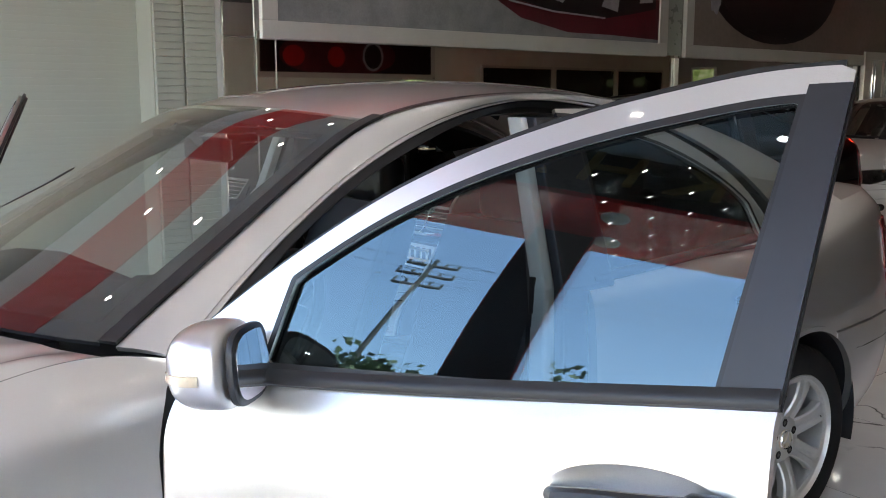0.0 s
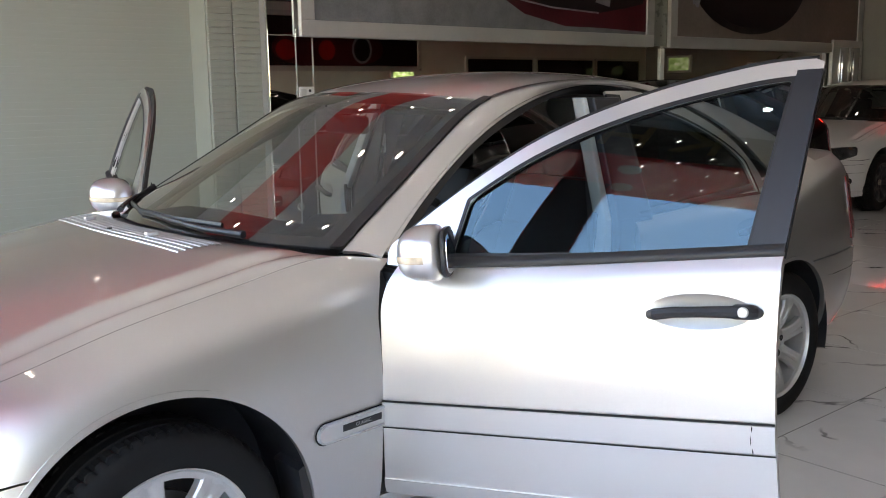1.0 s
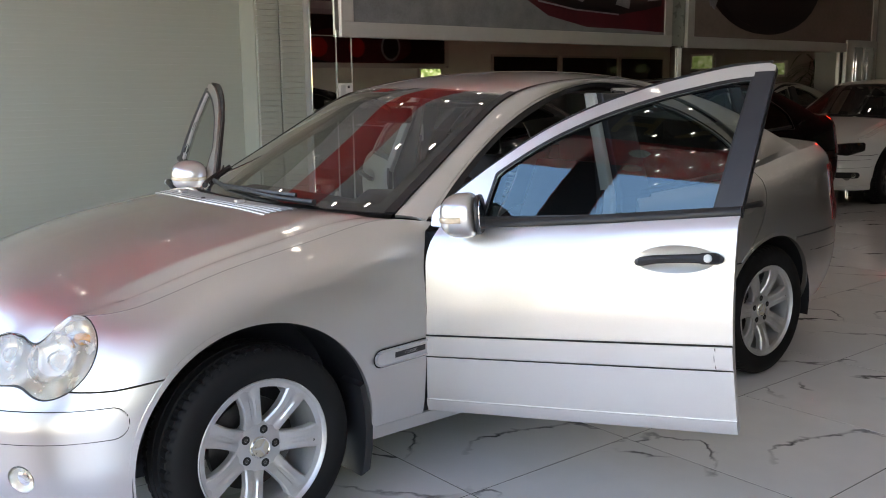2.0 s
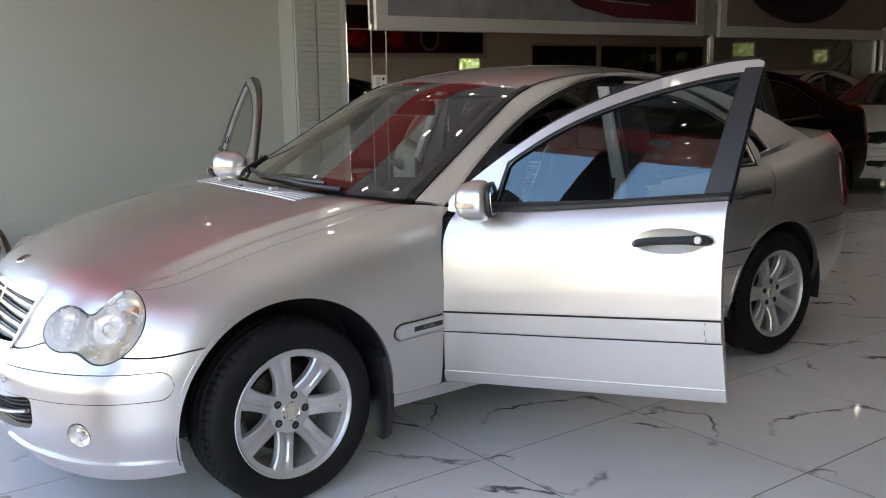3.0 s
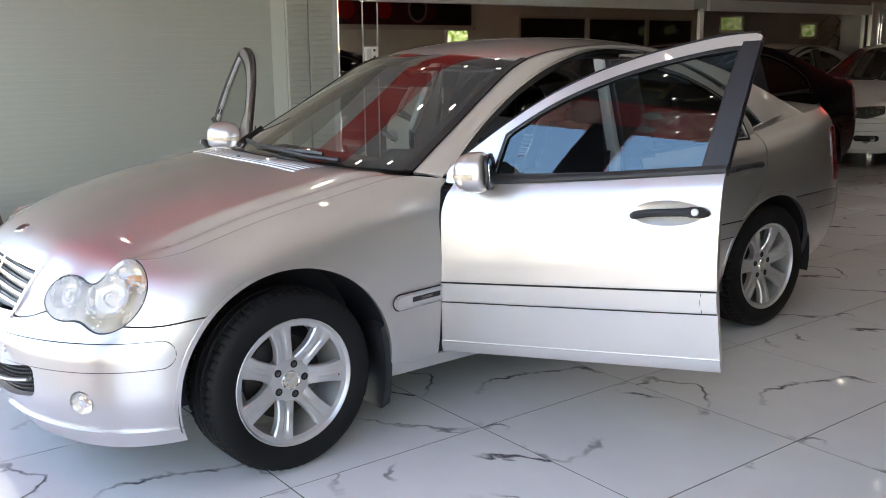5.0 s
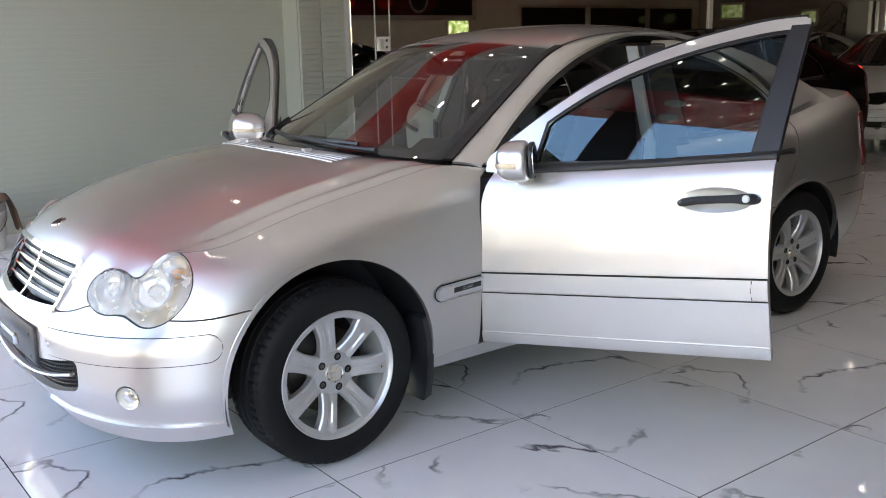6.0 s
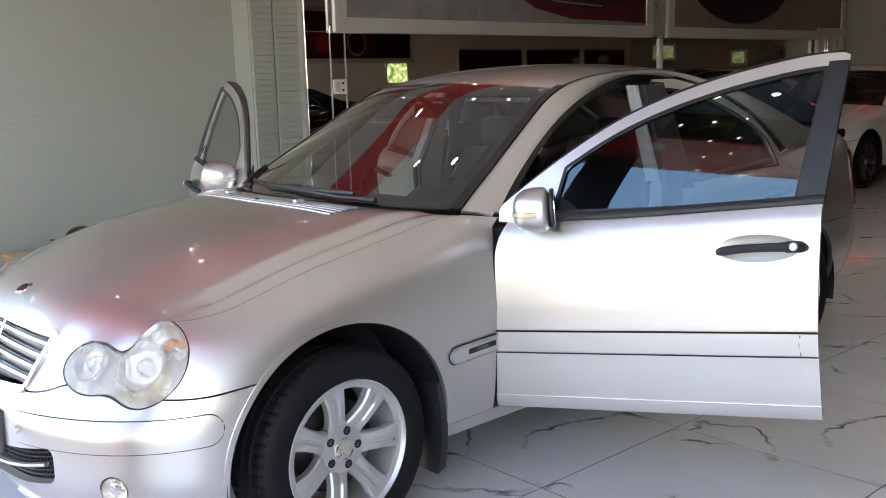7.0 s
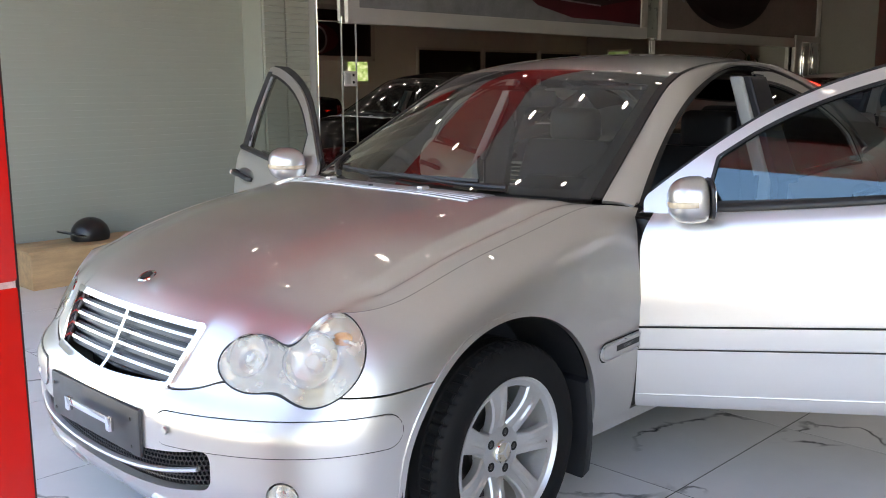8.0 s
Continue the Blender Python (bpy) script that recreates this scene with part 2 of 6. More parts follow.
def smooth_curve(xs, ys, width=0.05, n=1200):
    """A smoothed function through the knots."""
    g = np.linspace(xs[0], xs[-1], n)
    v = soften(pch(xs, ys, g), width / (g[1] - g[0]))
    return lambda x: np.interp(x, g, v)


def sd_poly(px, py, poly):
    """Signed distance to a closed outline, negative inside."""
    poly = np.asarray(poly, float)
    d = np.full(px.shape, 1e9)
    inside = np.zeros(px.shape, bool)
    for (x0, y0), (x1, y1) in zip(poly, np.roll(poly, -1, 0)):
        ex, ey = x1 - x0, y1 - y0
        wx, wy = px - x0, py - y0
        k = np.clip((wx * ex + wy * ey) / max(ex * ex + ey * ey, 1e-12), 0, 1)
        d = np.minimum(d, (wx - k * ex) ** 2 + (wy - k * ey) ** 2)
        cross = ((y0 > py) != (y1 > py)) & (px < (x1 - x0) * (py - y0) / (y1 - y0 + 1e-15) + x0)
        inside ^= cross
    return np.sqrt(d) * np.where(inside, -1, 1)


def sheet(a0, a1, da, b0, b1, db):
    """A flat grid of quads in two parameters."""
    na, nb = max(2, int(round((a1 - a0) / da)) + 1), max(2, int(round((b1 - b0) / db)) + 1)
    A, B = np.meshgrid(np.linspace(a0, a1, na), np.linspace(b0, b1, nb), indexing="ij")
    pts = np.stack([A.ravel(), B.ravel()], 1)
    quads = [(i * nb + j, (i + 1) * nb + j, (i + 1) * nb + j + 1, i * nb + j + 1) for i in range(na - 1) for j in range(nb - 1)]
    return pts, quads


def keep(pts, polys, f):
    """Cuts a grid along f = 0 and keeps the side where f is positive."""
    val = np.asarray(f(pts[:, 0], pts[:, 1]), float)
    val[np.abs(val) < 1e-6] = 1e-6
    out_p, index, edges, faces = [], {}, {}, []
    for poly in polys:
        vs = [val[i] for i in poly]
        if max(vs) < 0:
            continue
        res = []
        n = len(poly)
        for k in range(n):
            i, j = poly[k], poly[(k + 1) % n]
            if val[i] > 0:
                if i not in index:
                    index[i] = len(out_p)
                    out_p.append(pts[i])
                res.append(index[i])
            if (val[i] > 0) != (val[j] > 0):
                e = (min(i, j), max(i, j))
                if e not in edges:
                    w = val[e[0]] / (val[e[0]] - val[e[1]])
                    edges[e] = len(out_p)
                    out_p.append(pts[e[0]] + w * (pts[e[1]] - pts[e[0]]))
                res.append(edges[e])
        if len(res) >= 3:
            faces.append(tuple(res))
    return np.array(out_p).reshape(-1, 2), faces


def mirrored(verts, faces):
    v = np.array(verts, float)
    v[:, 1] *= -1
    return v, [tuple(reversed(f)) for f in faces]


def weld(sets):
    """Joins several (verts, faces) into one mesh, merging shared borders."""
    bm = bmesh.new()
    for v, f in sets:
        vs = [bm.verts.new(p) for p in v]
        for q in f:
            try:
                bm.faces.new([vs[i] for i in q])
            except ValueError:
                pass
    bmesh.ops.remove_doubles(bm, verts=bm.verts, dist=0.0008)
    bm.verts.index_update()
    v = [p.co[:] for p in bm.verts]
    f = [[q.index for q in g.verts] for g in bm.faces]
    bm.free()
    return v, f


# ---- showroom ----
WALL_Y, MIRROR_Y, FRONT_X, BACK_X, FAR_Y, CEIL = 4.25, 3.86, -1.62, 26.0, -10.0, 3.6
WALLMAT = surface("white_cladding", (0.325, 0.345, 0.298), 0.40, 0, 0.05, 3, 0.05, 200, stretch=(0.2, 1, 3))
PLASTER = surface("grey_plaster", (0.28, 0.28, 0.268), 0.75, 0, 0.08, 2, 0.1, 120)
CEILMAT = surface("ceiling_paint", (0.60, 0.60, 0.575), 0.6, 0, 0.06, 2, 0.05, 150)
REDMAT = surface("red_gloss_panel", (0.62, 0.008, 0.006), 0.22, 0, 0.10, 3, 0.03, 40, coat=0.5, coat_rough=0.08)
DARKMIRROR = surface("smoked_mirror", (0.80, 0.81, 0.79), 0.012, 1.0, 0.02, 2, spread=0.006)
FRAMEMAT = surface("satin_aluminium_frame", (0.58, 0.58, 0.57), 0.35, 0.3, 0.05, 4)
GROUT = surface("dark_grout", (0.035, 0.035, 0.036), 0.8, 0, 0.1, 20)


# faint emission added so the band mirrors brighter; it is no lamp
GLOWRED = glow("red_band_added_glow", (0.48, 0.02, 0.016), 0.02)


def tile_material():
    """Polished pale porcelain with broken grey veins, printed alike on every tile."""
    m, nt, b = nodes_of("veined_tile")
    tc = nt.nodes.new("ShaderNodeTexCoord")
    info = nt.nodes.new("ShaderNodeObjectInfo")
    rnd = nt.nodes.new("ShaderNodeMath")
    rnd.operation = "MULTIPLY"
    rnd.inputs[1].default_value = 3.0
    flo = nt.nodes.new("ShaderNodeMath")
    flo.operation = "FLOOR"
    nt.links.new(info.outputs["Random"], rnd.inputs[0])
    nt.links.new(rnd.outputs[0], flo.inputs[0])
    comb = nt.nodes.new("ShaderNodeCombineXYZ")
    nt.links.new(flo.outputs[0], comb.inputs[2])
    add = nt.nodes.new("ShaderNodeVectorMath")
    nt.links.new(tc.outputs["Object"], add.inputs[0])
    nt.links.new(comb.outputs[0], add.inputs[1])

    def nz(scale, detail, rough, dist=0.0):
        n = nt.nodes.new("ShaderNodeTexNoise")
        n.inputs["Scale"].default_value = scale
        n.inputs["Detail"].default_value = detail
        n.inputs["Roughness"].default_value = rough
        n.inputs["Distortion"].default_value = dist
        nt.links.new(add.outputs[0], n.inputs["Vector"])
        return n
    vein = nz(1.15, 7, 0.50, 0.35)
    line = ramp(nt, vein.outputs[0], [(0.0, (0, 0, 0)), (0.488, (0, 0, 0)), (0.4985, (1, 1, 1)), (0.503, (1, 1, 1)), (0.512, (0, 0, 0))])
    mask = ramp(nt, nz(2.6, 3, 0.5).outputs[0], [(0.47, (0, 0, 0)), (0.60, (1, 1, 1))])
    mul = nt.nodes.new("ShaderNodeMath")
    mul.operation = "MULTIPLY"
    nt.links.new(line.outputs[0], mul.inputs[0])
    nt.links.new(mask.outputs[0], mul.inputs[1])
    cloud = ramp(nt, nz(2.2, 6, 0.6).outputs[0], [(0.3, (0.74, 0.74, 0.735)), (0.7, (0.83, 0.83, 0.82))])
    mix = nt.nodes.new("ShaderNodeMix")
    mix.data_type = "RGBA"
    nt.links.new(mul.outputs[0], mix.inputs[0])
    nt.links.new(cloud.outputs[0], mix.inputs[6])
    mix.inputs[7].default_value = (0.10, 0.10, 0.105, 1)
    nt.links.new(mix.outputs[2], b.inputs["Base Color"])
    smear = noise_tex(nt, 1.3, 5, coord="Object")
    nt.links.new(rng(nt, smear.outputs[0], 0.025, 0.085), b.inputs["Roughness"])
    b.inputs["Specular IOR Level"].default_value = 0.55
    return m


TILE = tile_material()


def slab(name, x0, x1, y0, y1, z0, z1, material, label="", category="", bevel=0.0):
    ob = part(name, box((x0 + x1) / 2, (y0 + y1) / 2, (z0 + z1) / 2, x1 - x0, y1 - y0, z1 - z0, bevel), material, smooth=False)
    return tagged(ob, label, category, kind="structure")


floor = slab("floor", FRONT_X, BACK_X, FAR_Y, WALL_Y, -0.2, -0.0012, GROUT, "polished pale stone tile floor with grey veins", "floor")
slab("ceiling", FRONT_X, 3.4, FAR_Y, WALL_Y + 0.2, CEIL, CEIL + 0.2, CEILMAT, "pale ceiling with small downlights", "ceiling")
# beyond x = 3.4 the ceiling takes a darker colour
tagged(slab("ceiling", 3.4, BACK_X, FAR_Y, WALL_Y + 0.2, CEIL, CEIL + 0.2, surface("dark_rear_ceiling", (0.17, 0.17, 0.163), 0.6, 0, 0.06, 2, 0.05, 150)), "darker rear part of the ceiling with small downlights", "ceiling")
wall_side = slab("wall_side", FRONT_X, 2.60, WALL_Y + 0.012, WALL_Y + 0.2, -0.2, CEIL, WALLMAT, "pale greenish wall of thin horizontal cladding", "wall")
pilaster = slab("pilaster", 2.60, 3.06, 3.99, WALL_Y + 0.2, -0.2, CEIL, WALLMAT, "pale pilaster of stacked narrow slats", "pilaster")
wall_mirror = slab("wall_mirror", 3.06, BACK_X, MIRROR_Y + 0.02, WALL_Y + 0.2, -0.2, CEIL, PLASTER, "wall faced with smoked mirror panels", "wall")
slab("wall_back", BACK_X, BACK_X + 0.2, FAR_Y, WALL_Y + 0.2, -0.2, CEIL, PLASTER, "grey end wall", "wall")
wall_far = slab("wall_far", FRONT_X, BACK_X, FAR_Y - 0.2, FAR_Y, -0.2, CEIL, surface("pale_far_wall", (0.72, 0.74, 0.70), 0.7, 0, 0.06, 2, 0.1, 120), "grey wall at the far side of the showroom", "wall")
# unseen street, made dark so less sunlight bounces into the deep room
slab("ground", -400, FRONT_X - 0.004, -400, 400, -0.6, -0.16, surface("asphalt", (0.06, 0.06, 0.062), 0.85, 0, 0.2, 1, 0.3, 60), "unseen dark asphalt ground, added to cut light bounced indoors", "road")
PAVING = surface("pavement", (0.36, 0.348, 0.332), 0.8, 0, 0.15, 1, 0.2, 60)
slab("pavement", -7.2, FRONT_X - 0.008, -60, 60, -0.3, -0.02, PAVING, "sunlit pale pavement outside the shop", "pavement", 0.02)
slab("pavement", -38.0, -21.0, -60, 60, -0.3, -0.02, PAVING, "pale pavement across the street", "pavement", 0.02)
slab("baseboard", FRONT_X, 2.60, WALL_Y - 0.012, WALL_Y, 0.0, 0.12, WALLMAT, "pale low skirting along the wall", "skirting", 0.003)
tagged(slab("wall_column", 12.86, 14.2, 2.95, MIRROR_Y + 0.02, -0.2, CEIL, PLASTER), "broad grey column beside the steel panel", "column")

# smoked mirror panels with fine seams
for x0, x1, z0, z1 in ((3.066, 3.318, 0.02, 1.845), (3.066, 3.318, 1.851, CEIL - 0.01), (3.324, 3.478, 0.02, 1.90), (3.484, 8.215, 0.02, 1.90), (8.221, 11.98, 0.02, 1.90)):
    pn = part("mirror_panel", box((x0 + x1) / 2, MIRROR_Y + 0.008, (z0 + z1) / 2, x1 - x0, 0.012, z1 - z0, 0.002, 1), DARKMIRROR, wall_mirror, smooth=False)
for x in (3.321, 3.481, 8.218):
    part("seam_strip", box(x, MIRROR_Y - 0.003, 0.92, 0.006, 0.010, 1.82, 0.002, 1), SEAMMETAL, wall_mirror, smooth=False)
part("seam_strip", box(3.19, MIRROR_Y - 0.003, 1.848, 0.25, 0.010, 0.006, 0.002, 1), SEAMMETAL, wall_mirror, smooth=False)

part("mullion", box(8.09, MIRROR_Y - 0.012, 2.66, 0.27, 0.022, 1.60, 0.004), surface("grey_green_mullion", (0.34, 0.37, 0.34), 0.3, 0.2, 0.06, 6), wall_mirror, "grey-green strip between the posters", smooth=False)
part("white_edge", box(8.165, MIRROR_Y - 0.012, 1.60, 0.065, 0.02, 0.46, 0.004), surface("white_strip", (0.85, 0.86, 0.85), 0.35, 0, 0.03, 10), wall_mirror, "bright white edge strip", smooth=False)

# posters: an aluminium frame round a print of a sports car
PRINT_GREY = surface("poster_asphalt", (0.20, 0.215, 0.235), 0.5, 0, 0.25, 5, 0.0)
PRINT_DARK = surface("poster_dark_car", (0.012, 0.008, 0.010), 0.35, 0, 0.3, 3)
PRINT_WINE = surface("poster_wine_red", (0.075, 0.008, 0.014), 0.35, 0, 0.4, 2)
PRINT_TAUPE = surface("poster_taupe", (0.20, 0.165, 0.15), 0.5, 0, 0.25, 1.2)
PRINT_PALE = surface("poster_highlight", (0.26, 0.26, 0.30), 0.5, 0, 0.3, 6)
PRINT_RED = surface("poster_red", (0.35, 0.012, 0.012), 0.45, 0, 0.3, 3)


def blob(n, cx, cz, rx, rz, power=1.0, jag=0.0, seed=1):
    r = random.Random(seed)
    return [(cx + rx * math.cos(a) * (1 + jag * (r.random() - 0.5)), cz + rz * math.copysign(abs(math.sin(a)) ** power, math.sin(a)) * (1 + jag * (r.random() - 0.5))) for a in [2 * math.pi * k / n for k in range(n)]]


def poster(x0, x1, z0, z1, y, ground, shapes, label, facing=1, border=0.13):
    """A framed wall print; shapes are flat (outline, material) layers in wall coordinates."""
    ob = thing("wall_poster", label, "poster", "wall posters", at=((x0 + x1) / 2, y, z0))
    cx = (x0 + x1) / 2
    w, h = x1 - x0, z1 - z0
    turn = Matrix.Rotation(math.pi / 2, 4, "X") if facing > 0 else Matrix.Rotation(math.pi, 4, "Z") @ Matrix.Rotation(math.pi / 2, 4, "X")
    bm = bmesh.new()
    for a, b, c, d in ((-w / 2, w / 2, 0, border), (-w / 2, w / 2, h - border, h), (-w / 2, -w / 2 + border, border, h - border), (w / 2 - border, w / 2, border, h - border)):
        box((a + b) / 2, (c + d) / 2, 0.0, b - a, d - c, 0.05, 0.006, 2, bm)
    bmesh.ops.transform(bm, matrix=turn, verts=bm.verts)
    part("poster_frame", bm, FRAMEMAT, ob, "satin aluminium frame", smooth=False)
    part("print", box(0, h / 2, -0.005, w - 2 * border + 0.004, h - 2 * border + 0.004, 0.02, 0, 1, m=turn), ground, ob, smooth=False)
    for k, (outline, material) in enumerate(shapes):
        pts = [(min(max(px - cx, -w / 2 + border), w / 2 - border), min(max(pz - z0, border), h - border)) for px, pz in outline]
        clean = [p for i, p in enumerate(pts) if p != pts[i - 1]]
        part("print_shape", prism(clean, 0.005, 0.0065 + 0.0012 * k, m=turn), material, ob, smooth=False)
    return ob


poster(3.34, 7.94, 1.84, 3.45, MIRROR_Y - 0.045, PRINT_GREY, [
    ([(4.6, 3.4), (5.0, 2.75), (5.35, 2.38), (5.9, 2.12), (6.5, 2.02), (7.1, 2.02), (7.82, 2.0), (7.82, 3.4)], PRINT_WINE),
    ([(5.15, 2.62), (5.7, 2.30), (6.3, 2.20), (7.0, 2.17), (7.45, 2.24), (7.75, 2.30), (7.75, 2.9), (5.3, 2.9)], PRINT_DARK),
    ([(6.10, 2.34), (6.42, 2.28), (6.50, 2.36), (6.2, 2.42)], PRINT_PALE),
    ([(6.95, 2.28), (7.18, 2.24), (7.22, 2.5), (7.05, 2.48)], PRINT_PALE),
    ([(7.50, 2.34), (7.70, 2.36), (7.66, 2.6), (7.58, 2.58)], PRINT_PALE),
    ([(5.75, 2.255), (6.3, 2.190), (7.0, 2.165), (7.0, 2.18), (6.3, 2.205), (5.75, 2.27)], PRINT_PALE)],
    "framed print of a dark red sports car on asphalt")
poster(8.24, 12.82, 1.84, 3.45, MIRROR_Y - 0.045, PRINT_TAUPE, [
    (blob(40, 9.9, 2.95, 1.35, 0.92, 0.8), PRINT_DARK), (blob(24, 8.75, 2.62, 0.12, 0.30, 1.0, 0.25, 4), PRINT_PALE), (blob(40, 9.95, 2.95, 1.25, 0.85, 0.8), PRINT_DARK)],
    "framed print of a black sports car on taupe ground")
poster(10.6, 15.95, 1.93, 3.4, FAR_Y + 0.03, PRINT_DARK, [
    (blob(36, 13.6, 2.5, 1.7, 0.5, 0.8), PRINT_WINE), (blob(30, 12.6, 2.48, 0.32, 0.36), PRINT_PALE), (blob(30, 12.6, 2.48, 0.26, 0.30), PRINT_DARK), (blob(20, 13.7, 2.45, 0.25, 0.25), PRINT_RED), (blob(20, 14.9, 2.45, 0.3, 0.25), PRINT_RED)],
    "framed print of a red car on a dark ground", facing=-1)

# embossed steel panel at the end of the mirror wall
steel_panel = thing("embossed_panel", "embossed stainless steel panel beside the poster", "wall panel", at=(12.4, MIRROR_Y - 0.09, 0))
part("panel_sheet", box(0, 0.04, 1.0, 0.86, 0.06, 2.03, 0.006), FRAMEMAT, steel_panel)
for k in (-0.14, 0.18):
    for z0, h in ((0.35, 0.5), (1.0, 0.55), (1.62, 0.55)):
        part("embossed_field", box(k, 0.0, z0 + 0.02, 0.25, 0.03, h, 0.012, 2), CHROME, steel_panel)
        part("embossed_field", box(k, -0.012, z0 + 0.02, 0.15, 0.03, h - 0.12, 0.012, 2), CHROME, steel_panel)

# wall socket on the mirror
socket_plate = thing("wall_socket", "white double socket plate on the mirror", "socket", at=(3.402, MIRROR_Y - 0.004, 1.375))
part("plate", box(0, -0.006, 0, 0.145, 0.012, 0.085 * 1.5, 0.004, 2), surface("white_switch", (0.75, 0.75, 0.73), 0.4, 0, 0.04, 20), socket_plate)
for z in (-0.03, 0.03):
    part("outlet", box(0.03, -0.013, z, 0.022, 0.004, 0.022, 0.003, 2), PLASTIC, socket_plate)
part("switch_rocker", box(-0.03, -0.013, 0, 0.05, 0.006, 0.09, 0.003, 2), FRAMEMAT, socket_plate)

# dark partition windows and a bright garden window in the far wall
for x0, x1 in ((17.6, 20.4), (20.5, 23.2), (23.3, 25.6)):
    w = thing("window_far", "dark framed partition window in the grey wall", "window", "partition windows", at=((x0 + x1) / 2, FAR_Y, 1.1), kind="structure")
    part("window_frame", box(0, 0.03, 0.62, x1 - x0, 0.06, 1.28, 0.01), FRAMEMAT, w)
    part("pane", box(0, 0.062, 0.62, x1 - x0 - 0.14, 0.012, 1.14, 0.003), surface("dark_pane", (0.02, 0.025, 0.025), 0.05, 0, 0.1, 3), w)
FOLIAGE_GLOW, g_nt, g_b = nodes_of("garden_view")
g_r = ramp(g_nt, noise_tex(g_nt, 9, 5, 0.7).outputs[0], [(0.36, (0.05, 0.10, 0.02)), (0.5, (0.35, 0.55, 0.18)), (0.62, (0.95, 1.0, 0.85))])
g_nt.links.new(g_r.outputs[0], g_b.inputs["Emission Color"])
g_b.inputs["Base Color"].default_value = (0.1, 0.15, 0.05, 1)
g_b.inputs["Emission Strength"].default_value = 0.22
gw = thing("window_garden", "small bright window onto green leaves", "window", at=(15.3, FAR_Y, 1.2), kind="structure")
part("window_frame", box(0, 0.03, 0.45, 0.85, 0.06, 0.66, 0.01), FRAMEMAT, gw)
part("pane", box(0, 0.064, 0.45, 0.70, 0.012, 0.52, 0.003), FOLIAGE_GLOW, gw)

SHADY_GLOW = FOLIAGE_GLOW.copy()
SHADY_GLOW.node_tree.nodes["Principled BSDF"].inputs["Emission Strength"].default_value = 0.035
for y, z, w, h in ((-8.6, 1.95, 0.80, 0.42), (-5.75, 1.70, 0.45, 0.36)):
    gw = thing("window_garden", "small bright window onto green leaves", "window", at=(BACK_X, y, z), kind="structure")
    part("window_frame", box(-0.03, 0, h / 2, 0.06, w + 0.14, h + 0.14, 0.01), FRAMEMAT, gw)
    part("pane", box(-0.064, 0, h / 2, 0.012, w, h, 0.003), SHADY_GLOW, gw)

# entrance: dark lintel facing the room, red canopy soffit outside it
lintel = slab("entrance_lintel", FRONT_X, -1.0, FAR_Y, WALL_Y, 3.15, CEIL - 0.002, surface("dark_lintel", (0.035, 0.022, 0.02), 0.3, 0, 0.15, 2), "dark lintel beam over the open shopfront", "beam", 0.01)
slab("lintel_soffit", FRONT_X, -1.0, FAR_Y, WALL_Y, 3.10, 3.146, REDMAT, "glossy red soffit under the lintel", "soffit", 0.004)
awning = prism([(FRONT_X - 0.006, 3.62), (-3.3, 4.56), (-3.3, 4.76), (FRONT_X - 0.006, 4.3)], FAR_Y - 3, WALL_Y + 3, 0, 1, Matrix(((1, 0, 0, 0), (0, 0, 1, 0), (0, 1, 0, 0), (0, 0, 0, 1))))
tagged(part("canopy", awning, surface("dark_red_canopy", (0.22, 0.010, 0.010), 0.5, 0, 0.12, 2), smooth=False), "dark red sloping canopy over the shopfront", "canopy", kind="structure")
slab("facade", FRONT_X, FRONT_X + 0.25, FAR_Y - 3, WALL_Y + 3, CEIL + 0.21, 7.0, PLASTER, "plain wall of the storey above the shop", "wall")
tagged(slab("entrance_pier", FRONT_X - 0.02, FRONT_X + 0.25, WALL_Y + 0.2, WALL_Y + 3, -0.2, 3.3, PLASTER), "plain pier beside the shopfront", "wall")
tagged(slab("entrance_pier", FRONT_X - 0.02, FRONT_X + 0.25, FAR_Y - 3, FAR_Y - 0.2, -0.2, 3.3, PLASTER), "plain pier beside the shopfront", "wall")
# unseen wall added to narrow the opening and dim the deep room
slab("front_light_block", FRONT_X + 0.02, FRONT_X + 0.22, FAR_Y, -4.6, -0.2, 3.09, PLASTER, "unseen wall added beside the shopfront to block daylight", "wall")
slab("ceiling_band", -0.99, 4.6, 1.85, 3.15, CEIL - 0.03, CEIL - 0.002, GLOWRED, "red ceiling band with a faint added glow, and lamps", "ceiling band", 0.004)

# gold lettering over the entrance, facing the room
cu = bpy.data.curves.new("lettering", "FONT")
cu.body = "KHAC"
cu.size, cu.align_x, cu.align_y, cu.extrude = 0.44, "CENTER", "CENTER", 0.015
cu.space_character = 1.5
cu.materials.append(surface("gold_letters", (0.36, 0.25, 0.07), 0.4, 0.4, 0.1, 10))
tx = new("gold_lettering", cu)
tx.matrix_basis = Matrix.Translation((-0.983, -0.9, 3.40)) @ Matrix.Rotation(math.pi / 2, 4, "Z") @ Matrix.Rotation(math.pi / 2, 4, "X")
tagged(tx, "gold raised letters on the dark entrance lintel", "lettering")

# downlights
LED = glow("downlight_disc", (0.96, 0.98, 1.0), 5.0)
lamp0 = None
spots = [(-0.60 + 0.62 * i, -7.5 + 0.64 * j, CEIL) for i in range(17) for j in range(15)] + [(-0.4 + 1.5 * i, 3.6, CEIL) for i in range(9)]
spots += [(-0.6 + 1.25 * i, 2.5, CEIL - 0.03) for i in range(5)]
